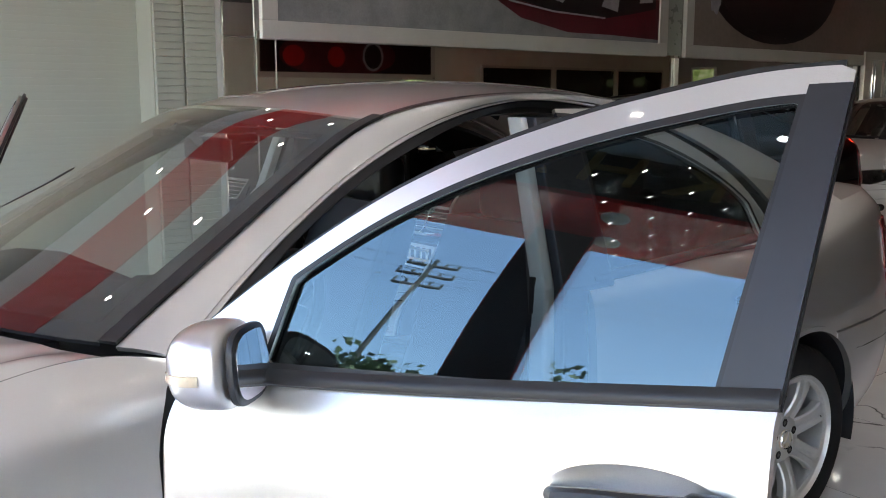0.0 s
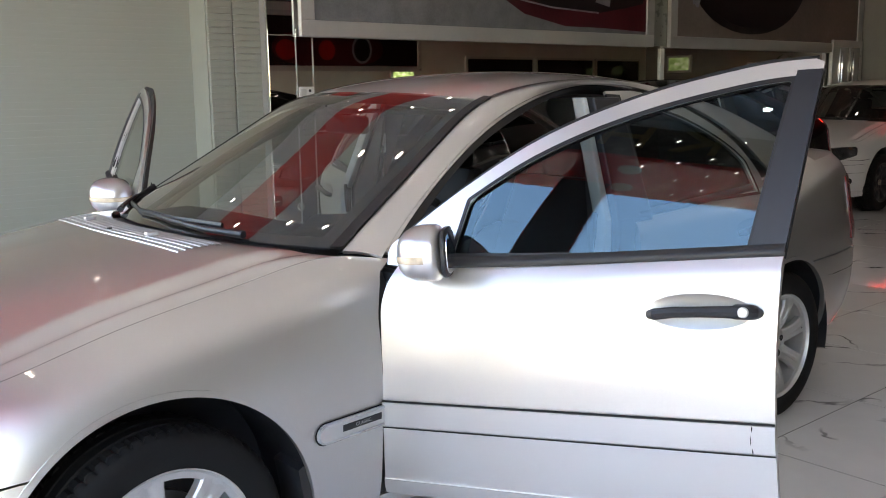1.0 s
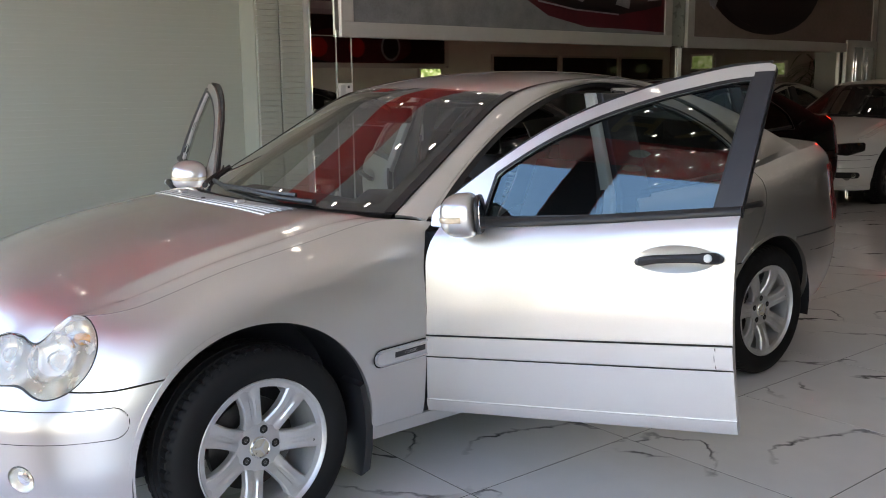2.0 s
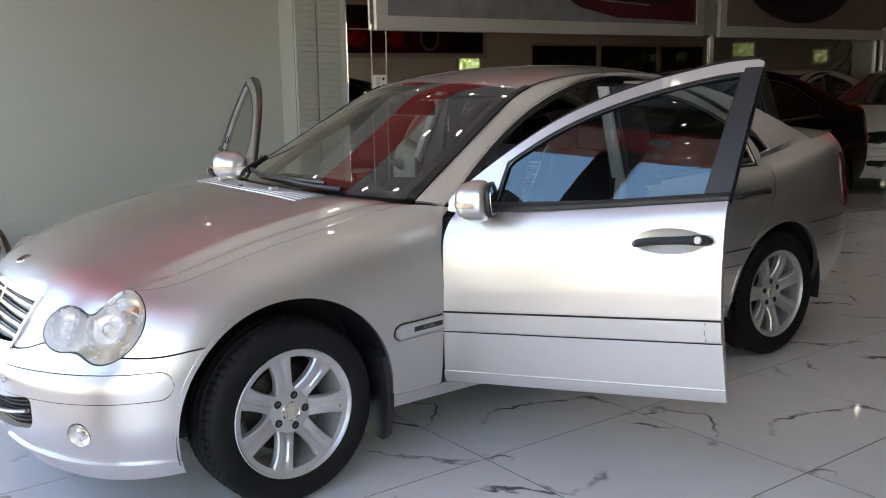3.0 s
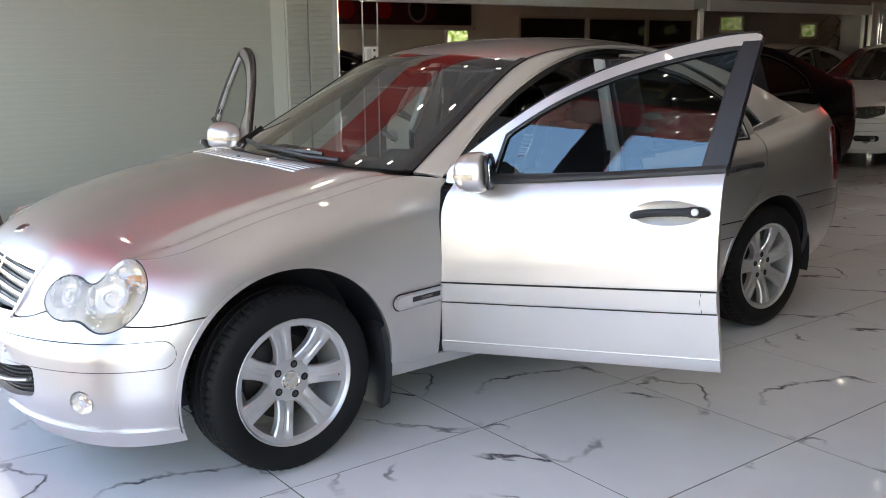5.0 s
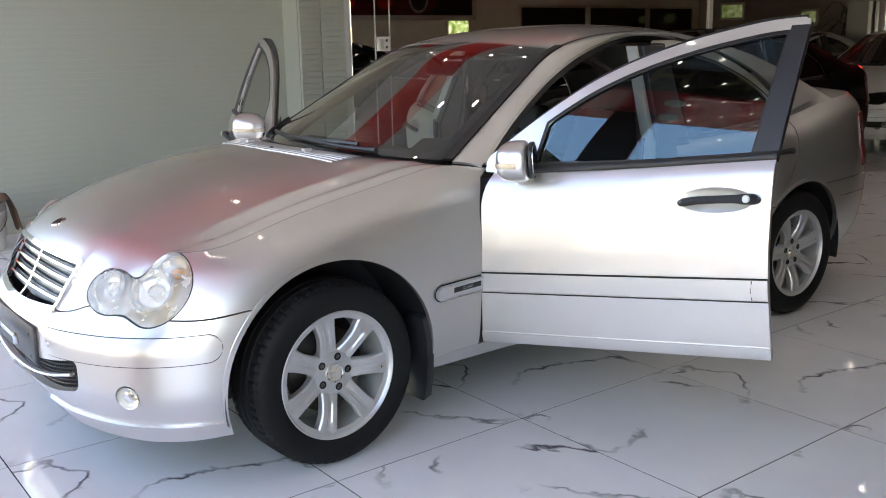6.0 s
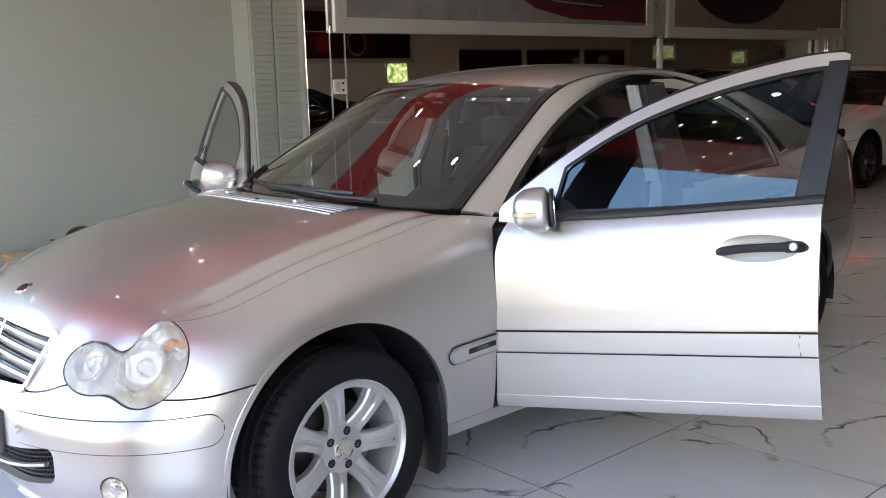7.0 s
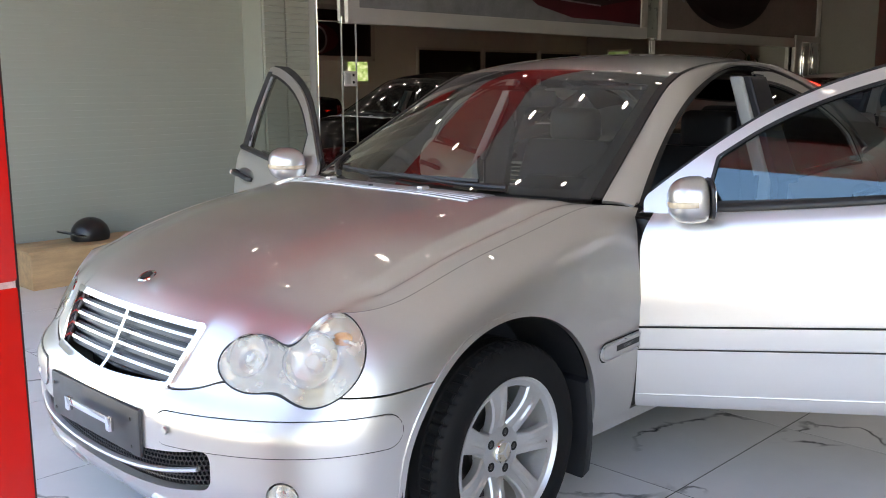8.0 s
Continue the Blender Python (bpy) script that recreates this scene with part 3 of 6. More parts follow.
for spot in spots:
    m = Matrix.Translation(spot)
    if lamp0 is None:
        lamp0 = thing("downlight", "small round white recessed ceiling downlight", "ceiling light", "ceiling downlights")
        lamp0.matrix_basis = m
        part("bezel", lathe([(0.0275, 0.0), (0.039, 0.0), (0.039, -0.006), (0.0275, -0.010)], 20, "Z", True), FRAMEMAT, lamp0)
        part("diffuser", lathe([(0.0, -0.005), (0.027, -0.005)], 12, "Z"), LED, lamp0, "glowing lamp disc")
    else:
        copy_thing(lamp0, m)

# lamps in the red soffit, switched off by day
dull0 = None
for x in (-1.46, -1.16):
    for j in range(9):
        m = Matrix.Translation((x, -4.1 + 0.95 * j, 3.10))
        if dull0 is None:
            dull0 = thing("soffit_lamp", "unlit round beige lamp in the red soffit", "ceiling light", "soffit lamps")
            dull0.matrix_basis = m
            part("bezel", lathe([(0.055, 0.0), (0.068, 0.0), (0.068, -0.006), (0.055, -0.010)], 24, "Z", True), FRAMEMAT, dull0)
            part("cover", lathe([(0.0, -0.006), (0.0545, -0.006)], 20, "Z"), surface("beige_lamp_cover", (0.62, 0.55, 0.45), 0.5, 0, 0.05, 20), dull0)
        else:
            copy_thing(dull0, m)


# ---- body of a sedan: a skirt round the car (s along it, t up it) and a top sheet ----
class Body:
    def __init__(self, plan, low, high, knots, stations, rail, centre, frame_line, belt=0.93, half=0.805):
        first, last = plan[0][0], plan[-1][0]
        ext = [(2 * first - s, x, -y) for s, x, y in plan[3:0:-1]] + list(plan) + [(2 * last - s, x, -y) for s, x, y in plan[-2:-5:-1]]
        s, x, y = np.array(ext).T
        g = np.linspace(s[0], s[-1], 1800)
        w = 0.045 / (g[1] - g[0])
        self.g, self.x, self.y = g, soften(pch(s, x, g), w), soften(pch(s, y, g), w)
        tx, ty = np.gradient(self.x, g), np.gradient(self.y, g)
        ln = np.hypot(tx, ty)
        self.nx, self.ny = -ty / ln, tx / ln
        self.zb = smooth_curve(*zip(*low))
        self.zt = smooth_curve(*zip(*high))
        self.sg = np.linspace(first, last, 700)
        self.tg = np.linspace(0, 1, 220)
        st = [a for a, _ in stations]
        table = np.array([b for _, b in stations]).T
        cols = np.stack([pch(st, row, self.sg) for row in table], 1)
        full = np.stack([pch(knots, cols, np.full(len(self.sg), t)) for t in self.tg], 1)
        full = soften(full, 0.05 / (self.sg[1] - self.sg[0]), 0)
        self.table = soften(full, 3.0, 1)
        self.rail, self.centre, self.line = [smooth_curve(range(len(rail)), c, 0.35) for c in zip(*rail)], [smooth_curve(range(len(centre)), c, 0.35) for c in zip(*centre)], [smooth_curve(range(len(frame_line)), c, 0.3) for c in zip(*frame_line)]
        self.count = len(rail) - 1
        self.belt, self.half = belt, half

    def inset(self, s, t):
        a = np.clip((s - self.sg[0]) / (self.sg[1] - self.sg[0]), 0, len(self.sg) - 1.001)
        b = np.clip(t / (self.tg[1] - self.tg[0]), 0, len(self.tg) - 1.001)
        i, j = a.astype(int), b.astype(int)
        u, v = a - i, b - j
        T = self.table
        return (1 - u) * (1 - v) * T[i, j] + u * (1 - v) * T[i + 1, j] + (1 - u) * v * T[i, j + 1] + u * v * T[i + 1, j + 1]

    def z(self, s, t):
        lo = self.zb(s)
        return lo + (self.zt(s) - lo) * t

    def t(self, s, z):
        lo = self.zb(s)
        return (z - lo) / (self.zt(s) - lo)

    def skirt(self, s, t, out=0.0):
        b = self.inset(s, t) - out
        f = lambda c: np.interp(s, self.g, c)
        return np.stack([f(self.x) + f(self.nx) * b, f(self.y) + f(self.ny) * b, self.z(s, t)], 1)

    def skin(self, s, z, out=0.0):
        s, z = np.atleast_1d(np.asarray(s, float)), np.atleast_1d(np.asarray(z, float))
        return self.skirt(s, self.t(s, z), out)

    def panel(self, s0, s1, cuts=(), ds=0.018, dt=0.022, t0=0.0, t1=1.0, out=0.0, side=1):
        """A piece of the skirt; cuts take (s, z) and are positive where it stays."""
        pts, polys = sheet(s0, s1, ds, t0, t1, dt)
        for f in cuts:
            pts, polys = keep(pts, polys, lambda s, t: f(s, self.z(s, t)))
        v = self.skirt(pts[:, 0], pts[:, 1], out)
        return (v, polys) if side > 0 else mirrored(v, polys)

    def flank(self, x, z):
        d = z - self.belt
        return np.stack([x, -(self.half - 0.35 * d - 0.25 * d * d), z], 1)

    def window(self, x0, x1, z0, z1, cuts, side=1, out=0.0, d=0.02):
        """A piece of the glasshouse side; cuts take (x, z)."""
        pts, polys = sheet(x0, x1, d, z0, z1, d)
        for f in cuts:
            pts, polys = keep(pts, polys, f)
        v = self.flank(pts[:, 0], pts[:, 1])
        v[:, 1] -= out
        v[:, 2] += 0.35 * out
        return (v, polys) if side > 0 else mirrored(v, polys)

    def top(self, p, v, out=0.0):
        """The sheet over the cabin: p along the rail, v across from -1 to 1."""
        L = np.stack([c(p) for c in self.rail], 1)
        C = np.stack([self.centre[0](p), 0 * p, self.centre[1](p)], 1)
        a = np.abs(v)
        w = (1 - a ** 2.3)[:, None]
        q = np.empty_like(L)
        q[:, 0] = L[:, 0] * (1 - w[:, 0]) + C[:, 0] * w[:, 0]
        q[:, 2] = L[:, 2] * (1 - w[:, 0]) + C[:, 2] * w[:, 0] + out
        q[:, 1] = L[:, 1] * -1 * v
        return q

    def roof_piece(self, p0, p1, v0, v1, dp=0.12, dv=0.05, out=0.0, cuts=()):
        pts, polys = sheet(p0, p1, dp, v0, v1, dv)
        for f in cuts:
            pts, polys = keep(pts, polys, f)
        return self.top(pts[:, 0], pts[:, 1], out), [tuple(reversed(q)) for q in polys]

    def frame_side(self, p0, p1, side=1, dp=0.1, n=8, k0=0.0, k1=1.0):
        """The pillar and cant rail between the top sheet and the door frames."""
        pts, polys = sheet(p0, p1, dp, k0, k1, (k1 - k0) / n)
        p, k = pts[:, 0], pts[:, 1]
        L = np.stack([c(p) for c in self.rail], 1)
        L[:, 1] *= -1
        D = self.flank(self.line[0](p), self.line[1](p))
        mid = (L + D) / 2
        mid[:, 1] -= 0.012
        mid[:, 2] += 0.012
        k = k[:, None]
        v = (1 - k) ** 2 * D + 2 * k * (1 - k) * mid + k * k * L
        return (v, polys) if side > 0 else mirrored(v, polys)

    def deck(self, s_front, s_side, ends, side=1, n=28, m=36, rear=False, crease=0.0):
        """Half of the hood or boot lid: fills between the skirt's top line and the middle of the car."""
        u = np.linspace(0, 1, n)
        w = np.linspace(0, 1, m)
        sc, sk = s_front
        front = self.skirt(sc + (sk - sc) * u, np.ones(n))
        flank = self.skirt(sk + (s_side - sk) * w, np.ones(m))
        back = ends(u, flank[-1])
        a, b = front[0], back[0]
        ridge = a + (b - a) * w[:, None]
        ridge[:, 2] += 0.035 * np.sin(np.pi * w) ** 1.0
        V = []
        for j in range(m):
            for i in range(n):
                U, W = u[i], w[j]
                ruled = (1 - W) * front[i] + W * back[i] + (1 - U) * ridge[j] + U * flank[j]
                corner = (1 - U) * (1 - W) * front[0] + U * (1 - W) * front[-1] + (1 - U) * W * back[0] + U * W * back[-1]
                p = ruled - corner
                raised = min(1, max(0, (0.90 - U) / 0.07))
                rolled = max(0, 1 - abs(U - 0.952) / 0.046)
                p[2] += 0.006 * math.sin(math.pi * U) * math.sin(math.pi * W) + crease * raised * raised * (3 - 2 * raised) * min(1, W * 5) * min(1, (1 - W) * 6 + 0.2) + 0.9 * crease * rolled * rolled * (3 - 2 * rolled) * min(1, W * 5) * min(1, (1 - W) * 6)
                V.append(p)
        F = [(j * n + i, j * n + i + 1, (j + 1) * n + i + 1, (j + 1) * n + i) for j in range(m - 1) for i in range(n - 1)]
        if rear:
            F = [tuple(reversed(q)) for q in F]
        V = np.array(V)
        return (V, F) if side > 0 else mirrored(V, F)


KNOTS = (0, 0.12, 0.3, 0.5, 0.58, 0.65, 0.75, 0.85, 0.93, 1.0)
SALOON = Body(
    plan=[(-1.39, -0.80, 0), (-1.066, -0.784, -0.325), (-0.826, -0.713, -0.558), (-0.646, -0.612, -0.713), (-0.512, -0.505, -0.797), (-0.402, -0.40, -0.835), (-0.27, -0.27, -0.857), (0.2, 0.2, -0.863), (1.3, 1.3, -0.864), (2.715, 2.715, -0.858), (3.1, 3.1, -0.842), (3.355, 3.35, -0.80), (3.55, 3.52, -0.70), (3.785, 3.64, -0.50), (4.04, 3.70, -0.25), (4.29, 3.72, 0)],
    low=[(-1.39, 0.20), (-0.6, 0.19), (-0.3, 0.195), (0.3, 0.235), (1.5, 0.245), (2.3, 0.25), (3.1, 0.30), (4.29, 0.30)],
    high=[(-1.39, 0.79), (-1.0, 0.785), (-0.65, 0.775), (-0.45, 0.775), (0.0, 0.868), (0.3, 0.918), (0.56, 0.958), (0.68, 0.94), (0.85, 0.925), (1.75, 0.95), (2.6, 0.995), (3.1, 1.062), (3.55, 1.085), (4.29, 1.09)],
    knots=KNOTS,
    stations=[
        (-1.39, (0.08, 0.03, 0, 0, 0.02, 0.06, 0.095, 0.125, 0.15, 0.185)),
        (-1.0, (0.07, 0.025, 0, 0, 0.02, 0.058, 0.085, 0.12, 0.148, 0.19)),
        (-0.8, (0.06, 0.02, 0, 0, 0.018, 0.048, 0.08, 0.115, 0.148, 0.195)),
        (-0.62, (0.05, 0.02, 0, 0, 0.012, 0.034, 0.055, 0.09, 0.12, 0.158)),
        (-0.48, (0.05, 0.02, 0, 0, 0.004, 0.014, 0.03, 0.058, 0.088, 0.122)),
        (0.0, (0.06, 0.03, 0.008, 0, -0.003, -0.002, 0.004, 0.022, 0.055, 0.13)),
        (0.45, (0.045, 0.018, 0.006, 0, 0, 0.002, 0.01, 0.028, 0.062, 0.15)),
        (0.58, (0.045, 0.018, 0.006, 0, 0, 0.002, 0.01, 0.028, 0.055, 0.13)),
        (0.74, (0.045, 0.02, 0.008, 0, 0, 0.002, 0.008, 0.018, 0.032, 0.06)),
        (1.7, (0.045, 0.02, 0.008, 0, 0, 0.002, 0.008, 0.018, 0.03, 0.055)),
        (2.715, (0.06, 0.03, 0.01, 0, -0.006, -0.004, 0.002, 0.015, 0.04, 0.10)),
        (3.3, (0.07, 0.03, 0.005, 0, 0, 0.008, 0.02, 0.035, 0.06, 0.12)),
        (3.7, (0.08, 0.03, 0, 0, 0.004, 0.03, 0.035, 0.04, 0.055, 0.10)),
        (4.29, (0.08, 0.03, 0, 0, 0.004, 0.035, 0.04, 0.045, 0.06, 0.10)),
    ],
    rail=[(0.594, 0.72, 0.965), (0.68, 0.70, 1.02), (0.84, 0.662, 1.115), (1.06, 0.612, 1.248), (1.26, 0.578, 1.358), (1.5, 0.585, 1.407), (1.75, 0.59, 1.421), (2.0, 0.59, 1.413), (2.25, 0.585, 1.375), (2.54, 0.605, 1.312), (2.82, 0.645, 1.208), (3.09, 0.695, 1.088)],
    centre=[(0.37, 0.978), (0.47, 1.03), (0.67, 1.135), (0.93, 1.277), (1.14, 1.391), (1.45, 1.444), (1.75, 1.464), (2.05, 1.458), (2.37, 1.408), (2.66, 1.330), (2.93, 1.222), (3.18, 1.103)],
    frame_line=[(0.69, 0.94), (0.80, 1.032), (0.95, 1.135), (1.15, 1.245), (1.35, 1.324), (1.55, 1.379), (1.75, 1.406), (1.95, 1.394), (2.15, 1.353), (2.35, 1.279), (2.52, 1.168), (2.63, 1.02)],
)

WHEEL_Z, BASE = 0.316, 2.715
arch_front = lambda s, z: np.hypot(s, z - WHEEL_Z) - 0.394
arch_rear = lambda s, z: np.hypot(s - BASE, z - WHEEL_Z) - 0.368
seam_knots = ((-1.39, 0.562), (-1.05, 0.567), (-0.95, 0.583), (-0.88, 0.606), (-0.7, 0.60), (-0.56, 0.588), (-0.45, 0.585), (-0.27, 0.600), (0.3, 0.60))
seam = smooth_curve(*zip(*seam_knots), width=0.02)


def lamp_outline(s, z):
    """Twin-oval headlight in skirt coordinates: negative inside."""
    a = np.hypot((s + 0.806) / 0.108, (z - 0.651) / 0.062) - 1
    c, q = math.cos(radians(38)), math.sin(radians(38))
    du, dv = s + 0.586, z - 0.670
    e1, e2 = du * c + dv * q, -du * q + dv * c
    b = np.hypot(e1 / 0.128, e2 / 0.083) - 1
    a, b = a * 0.062, b * 0.083
    h = np.clip(0.5 + 0.5 * (b - a) / 0.06, 0, 1)
    return b * (1 - h) + a * h - 0.06 * h * (1 - h)


def grille_outline(s, z):
    y = np.clip(s + 1.39, 0, 2)
    out = np.maximum(np.maximum(z - 0.722, 0.574 - 0.02 * np.cos(np.clip(y / 0.36, 0, 1) * 1.57) - z), y - (0.315 + 0.42 * (z - 0.574)))
    return out


def intake_outline(s, z):
    y = np.clip(s + 1.39, 0, 2)
    mid = 0.338 + 0.055 * (y / 0.5) ** 2
    return np.hypot(np.maximum(np.abs(z - mid) - 0.022, 0), np.maximum(y - 0.47, 0)) - 0.030


def strip_outline(s, z, grow=0.0):
    """Rubbing strip on the front bumper."""
    a, b, h = -1.075, -0.40, 0.042
    u = np.clip(s, a + h, b - h)
    return np.hypot(s - u, z - 0.478 - 0.022 * (s + 1.07) / 0.67) - h - grow


FOG_S, FOG_Z = -0.70, 0.345
fog_outline = lambda s, z: np.hypot((s - FOG_S), (z - FOG_Z)) - 0.0405
DOOR_F, DOOR_M, DOOR_R = 0.655, 1.76, 2.60
door_low = lambda x: 0.298 + 0.012 * (x - 0.65)
top_line = smooth_curve(*zip(*[(0.60, 0.905), (0.66, 0.925), (0.80, 1.02), (0.95, 1.122), (1.15, 1.233), (1.35, 1.303), (1.55, 1.347), (1.75, 1.370), (1.95, 1.358), (2.15, 1.318), (2.35, 1.25), (2.52, 1.148), (2.61, 1.02), (2.66, 0.93)]), width=0.03)
rear_top = lambda x: top_line(x) + 0.026 * np.clip((x - 1.35) / 0.35, 0, 1) * np.clip((2.6 - x) / 0.4, 0, 1)
rear_edge = lambda z: 1.742 + (z - 0.93) * 0.185

rear_door_edge = smooth_curve((0.2, 0.29, 0.4, 0.5, 0.6, 0.7, 0.8, 0.9, 1.0, 1.1), (2.30, 2.31, 2.345, 2.40, 2.47, 2.55, 2.615, 2.645, 2.635, 2.56), width=0.03)
fuel_gap = 0.0028
WING_END = 0.612


def edge_low(z):
    """Rear edge of the front door, bowed below the waist."""
    u = np.clip((0.93 - z) / 0.65, 0, 1)
    return rear_edge(np.maximum(z, 0.93)) - 0.014 * np.sin(math.pi * u) - 0.016 * u ** 2


def hinge(x, y, side, angle, lift):
    """The pose of a door swung open about its front edge and lifted a little by its hinges."""
    h = Vector((x, y * side, 0.3))
    e = Vector((math.cos(radians(angle)), -side * math.sin(radians(angle)), 0))
    axis = Vector((0, 0, 1)).cross(e)
    return Matrix.Translation(h) @ Matrix.Rotation(-radians(lift), 4, axis) @ Matrix.Rotation(-side * radians(angle), 4, "Z") @ Matrix.Translation(-h)


def at_skin(body, s, z, side=1, out=0.0):
    """A frame on the skirt: x along the car's side, y outwards, z up."""
    p, q, r = body.skin(s, z, out)[0], body.skin(s + 0.01, z, out)[0], body.skin(s, z + 0.01, out)[0]
    u = Vector(q - p).normalized()
    n = u.cross(Vector(r - p)).normalized()
    w = n.cross(u)
    m = Matrix((u, n, w)).transposed().to_4x4()
    m.translation = Vector(p)
    if side < 0:
        m = Matrix.Diagonal((1, -1, 1, 1)) @ m
    return m


def tyre_mesh(r=0.316, width=0.205, lugs=64):
    """A tyre with a rounded sidewall, four grooves and notched shoulders, outer face at -y."""
    w = width / 2
    prof = [(0.205, -w * 0.80), (0.222, -w * 0.93), (0.250, -w * 1.02), (0.275, -w * 1.03), (0.292, -w * 0.98), (0.303, -w * 0.90), (0.311, -w * 0.78)]
    tread = []
    for a, b in ((-0.74, -0.42), (-0.36, -0.03), (0.03, 0.36), (0.42, 0.74)):
        tread += [(r - 0.008, a * w), (r - 0.001 - 0.004 * a * a, (a + 0.02) * w), (r - 0.001 - 0.004 * b * b, (b - 0.02) * w), (r - 0.008, b * w)]
    prof = prof + tread + [(q, -h) for q, h in reversed(prof)]
    bm = bmesh.new()
    rings = []
    n = lugs * 4
    for k in range(n):
        a = 2 * math.pi * k / n
        ring = []
        for q, h in prof:
            cut = 0.0
            if k % 4 == 0 and q > 0.306 and abs(h) > 0.4 * w:
                cut = 0.008
            ring.append(bm.verts.new(((q - cut) * math.cos(a), h, (q - cut) * math.sin(a))))
        rings.append(ring)
    for k in range(n):
        a, b = rings[k], rings[(k + 1) % n]
        for j in range(len(prof) - 1):
            bm.faces.new((a[j], a[j + 1], b[j + 1], b[j]))
    bmesh.ops.recalc_face_normals(bm, faces=bm.faces)
    return bm


def spoke_mesh(ang):
    """One flared alloy spoke with a raised middle rib, standing off the barrel."""
    bm = bmesh.new()
    rows = []
    for k in range(9):
        q = k / 8
        rr = 0.056 + q * 0.156
        half = 0.0225 + 0.014 * (1 - q) ** 2 + 0.0235 * q ** 2.3
        y = -0.052 - 0.015 * math.sin(math.pi * min(1, q * 0.9)) - 0.0265 * q
        rows.append([(rr, -half, y + 0.030), (rr, -half, y + 0.006), (rr, -half * 0.86, y), (rr, -half * 0.32, y - 0.001), (rr, -half * 0.16, y + 0.0045 * math.sin(math.pi * q)), (rr, half * 0.16, y + 0.0045 * math.sin(math.pi * q)), (rr, half * 0.32, y - 0.001), (rr, half * 0.86, y), (rr, half, y + 0.006), (rr, half, y + 0.030)])
    vs = []
    for row in rows:
        vs.append([bm.verts.new((a * math.cos(ang) - b * math.sin(ang), y, a * math.sin(ang) + b * math.cos(ang))) for a, b, y in row])
    for a, b in zip(vs, vs[1:]):
        for j in range(9):
            bm.faces.new((a[j], a[j + 1], b[j + 1], b[j]))
    bmesh.ops.recalc_face_normals(bm, faces=bm.faces)
    return bm


def wheel(name, parent, x, y, side, turn=0.0, spin=14.0, rim=None, spokes=7, cap=None):
    """A wheel whose outer face looks to -y (side 1) or +y (side -1)."""
    rim = rim or ALLOY
    hub = new(name)
    hub.parent = parent
    hub.matrix_basis = Matrix.Translation((x, y, WHEEL_Z)) @ Matrix.Rotation(radians(turn), 4, "Z") @ (Matrix() if side > 0 else Matrix.Rotation(math.pi, 4, "Z")) @ Matrix.Rotation(radians(spin), 4, "Y")
    tagged(hub, "silver alloy road wheel with a black tyre" if rim is ALLOY else "dark alloy road wheel with a black tyre")
    part("tyre", tyre_mesh(), RUBBER, hub, "black road tyre with worn tread blocks")
    barrel = [(0.200, 0.095), (0.212, 0.095), (0.203, 0.085), (0.198, 0.05), (0.190, 0.02), (0.188, -0.03), (0.195, -0.062), (0.2065, -0.070), (0.2190, -0.088), (0.2215, -0.0975), (0.2185, -0.0990), (0.2145, -0.092), (0.2100, -0.0865), (0.1940, -0.0825), (0.191, -0.060)]
    part("rim", lathe(barrel, 72, closed=True), rim, hub)
    for k in range(spokes):
        part("spoke", spoke_mesh(2 * math.pi * (k + 0.25) / spokes), rim, hub)
    part("hub_plate", lathe([(0.0, -0.0605), (0.045, -0.0605), (0.070, -0.0600), (0.080, -0.0575), (0.083, -0.05), (0.083, -0.015), (0.0, -0.015)], 42), rim, hub)
    part("centre_cap", lathe([(0.0, -0.0715), (0.026, -0.070), (0.031, -0.068), (0.034, -0.064), (0.034, -0.055)], 36), cap or CREAM, hub, "worn round centre cap")
    mark = bmesh.new()
    for k in range(3):
        turn3 = Matrix.Rotation(2 * math.pi * k / 3 + radians(20), 4, "Y") @ Matrix.Rotation(math.pi / 2, 4, "X")
        prism([(-0.0055, 0.0), (0.0055, 0.0), (0.0008, 0.026), (-0.0008, 0.026)], 0.0690, 0.0732, 0, 1, turn3, mark)
    part("cap_mark", mark, SATIN, hub, "raised three-armed cap mark", smooth=False)
    part("cap_ring", lathe([(0.0275, -0.0695), (0.031, -0.0715), (0.0335, -0.067), (0.030, -0.066)], 36, closed=True), CHROME, hub)
    for k in range(5):
        a = 2 * math.pi * (k + 0.2) / 5
        m = Matrix.Translation((0.056 * math.cos(a), 0, 0.056 * math.sin(a)))
        bolt = lathe([(0.0, -0.0620), (0.0055, -0.0620), (0.0068, -0.060), (0.0068, -0.052)], 6, m=m)
        # raised dark ring, painted for the shade inside the bolt hole
        part("bolt_shade", lathe([(0.0065, -0.0612), (0.0135, -0.0614), (0.0135, -0.055), (0.0065, -0.055)], 20, closed=True, m=m), GAP, hub, "dark ring painted as the shade of a bolt hole")
        part("wheel_bolt", bolt, STEEL, hub, "dark steel wheel bolt")
    part("brake_disc", lathe([(0.03, 0.012), (0.144, 0.012), (0.144, -0.012), (0.085, -0.012), (0.08, -0.04), (0.03, -0.04)], 48, closed=True), STEEL, hub, "grooved grey brake disc")
    part("valve", tube([(0.192, -0.072, 0.03), (0.176, -0.085, 0.028)], 0.004, 6), SEAL, hub)
    return hub


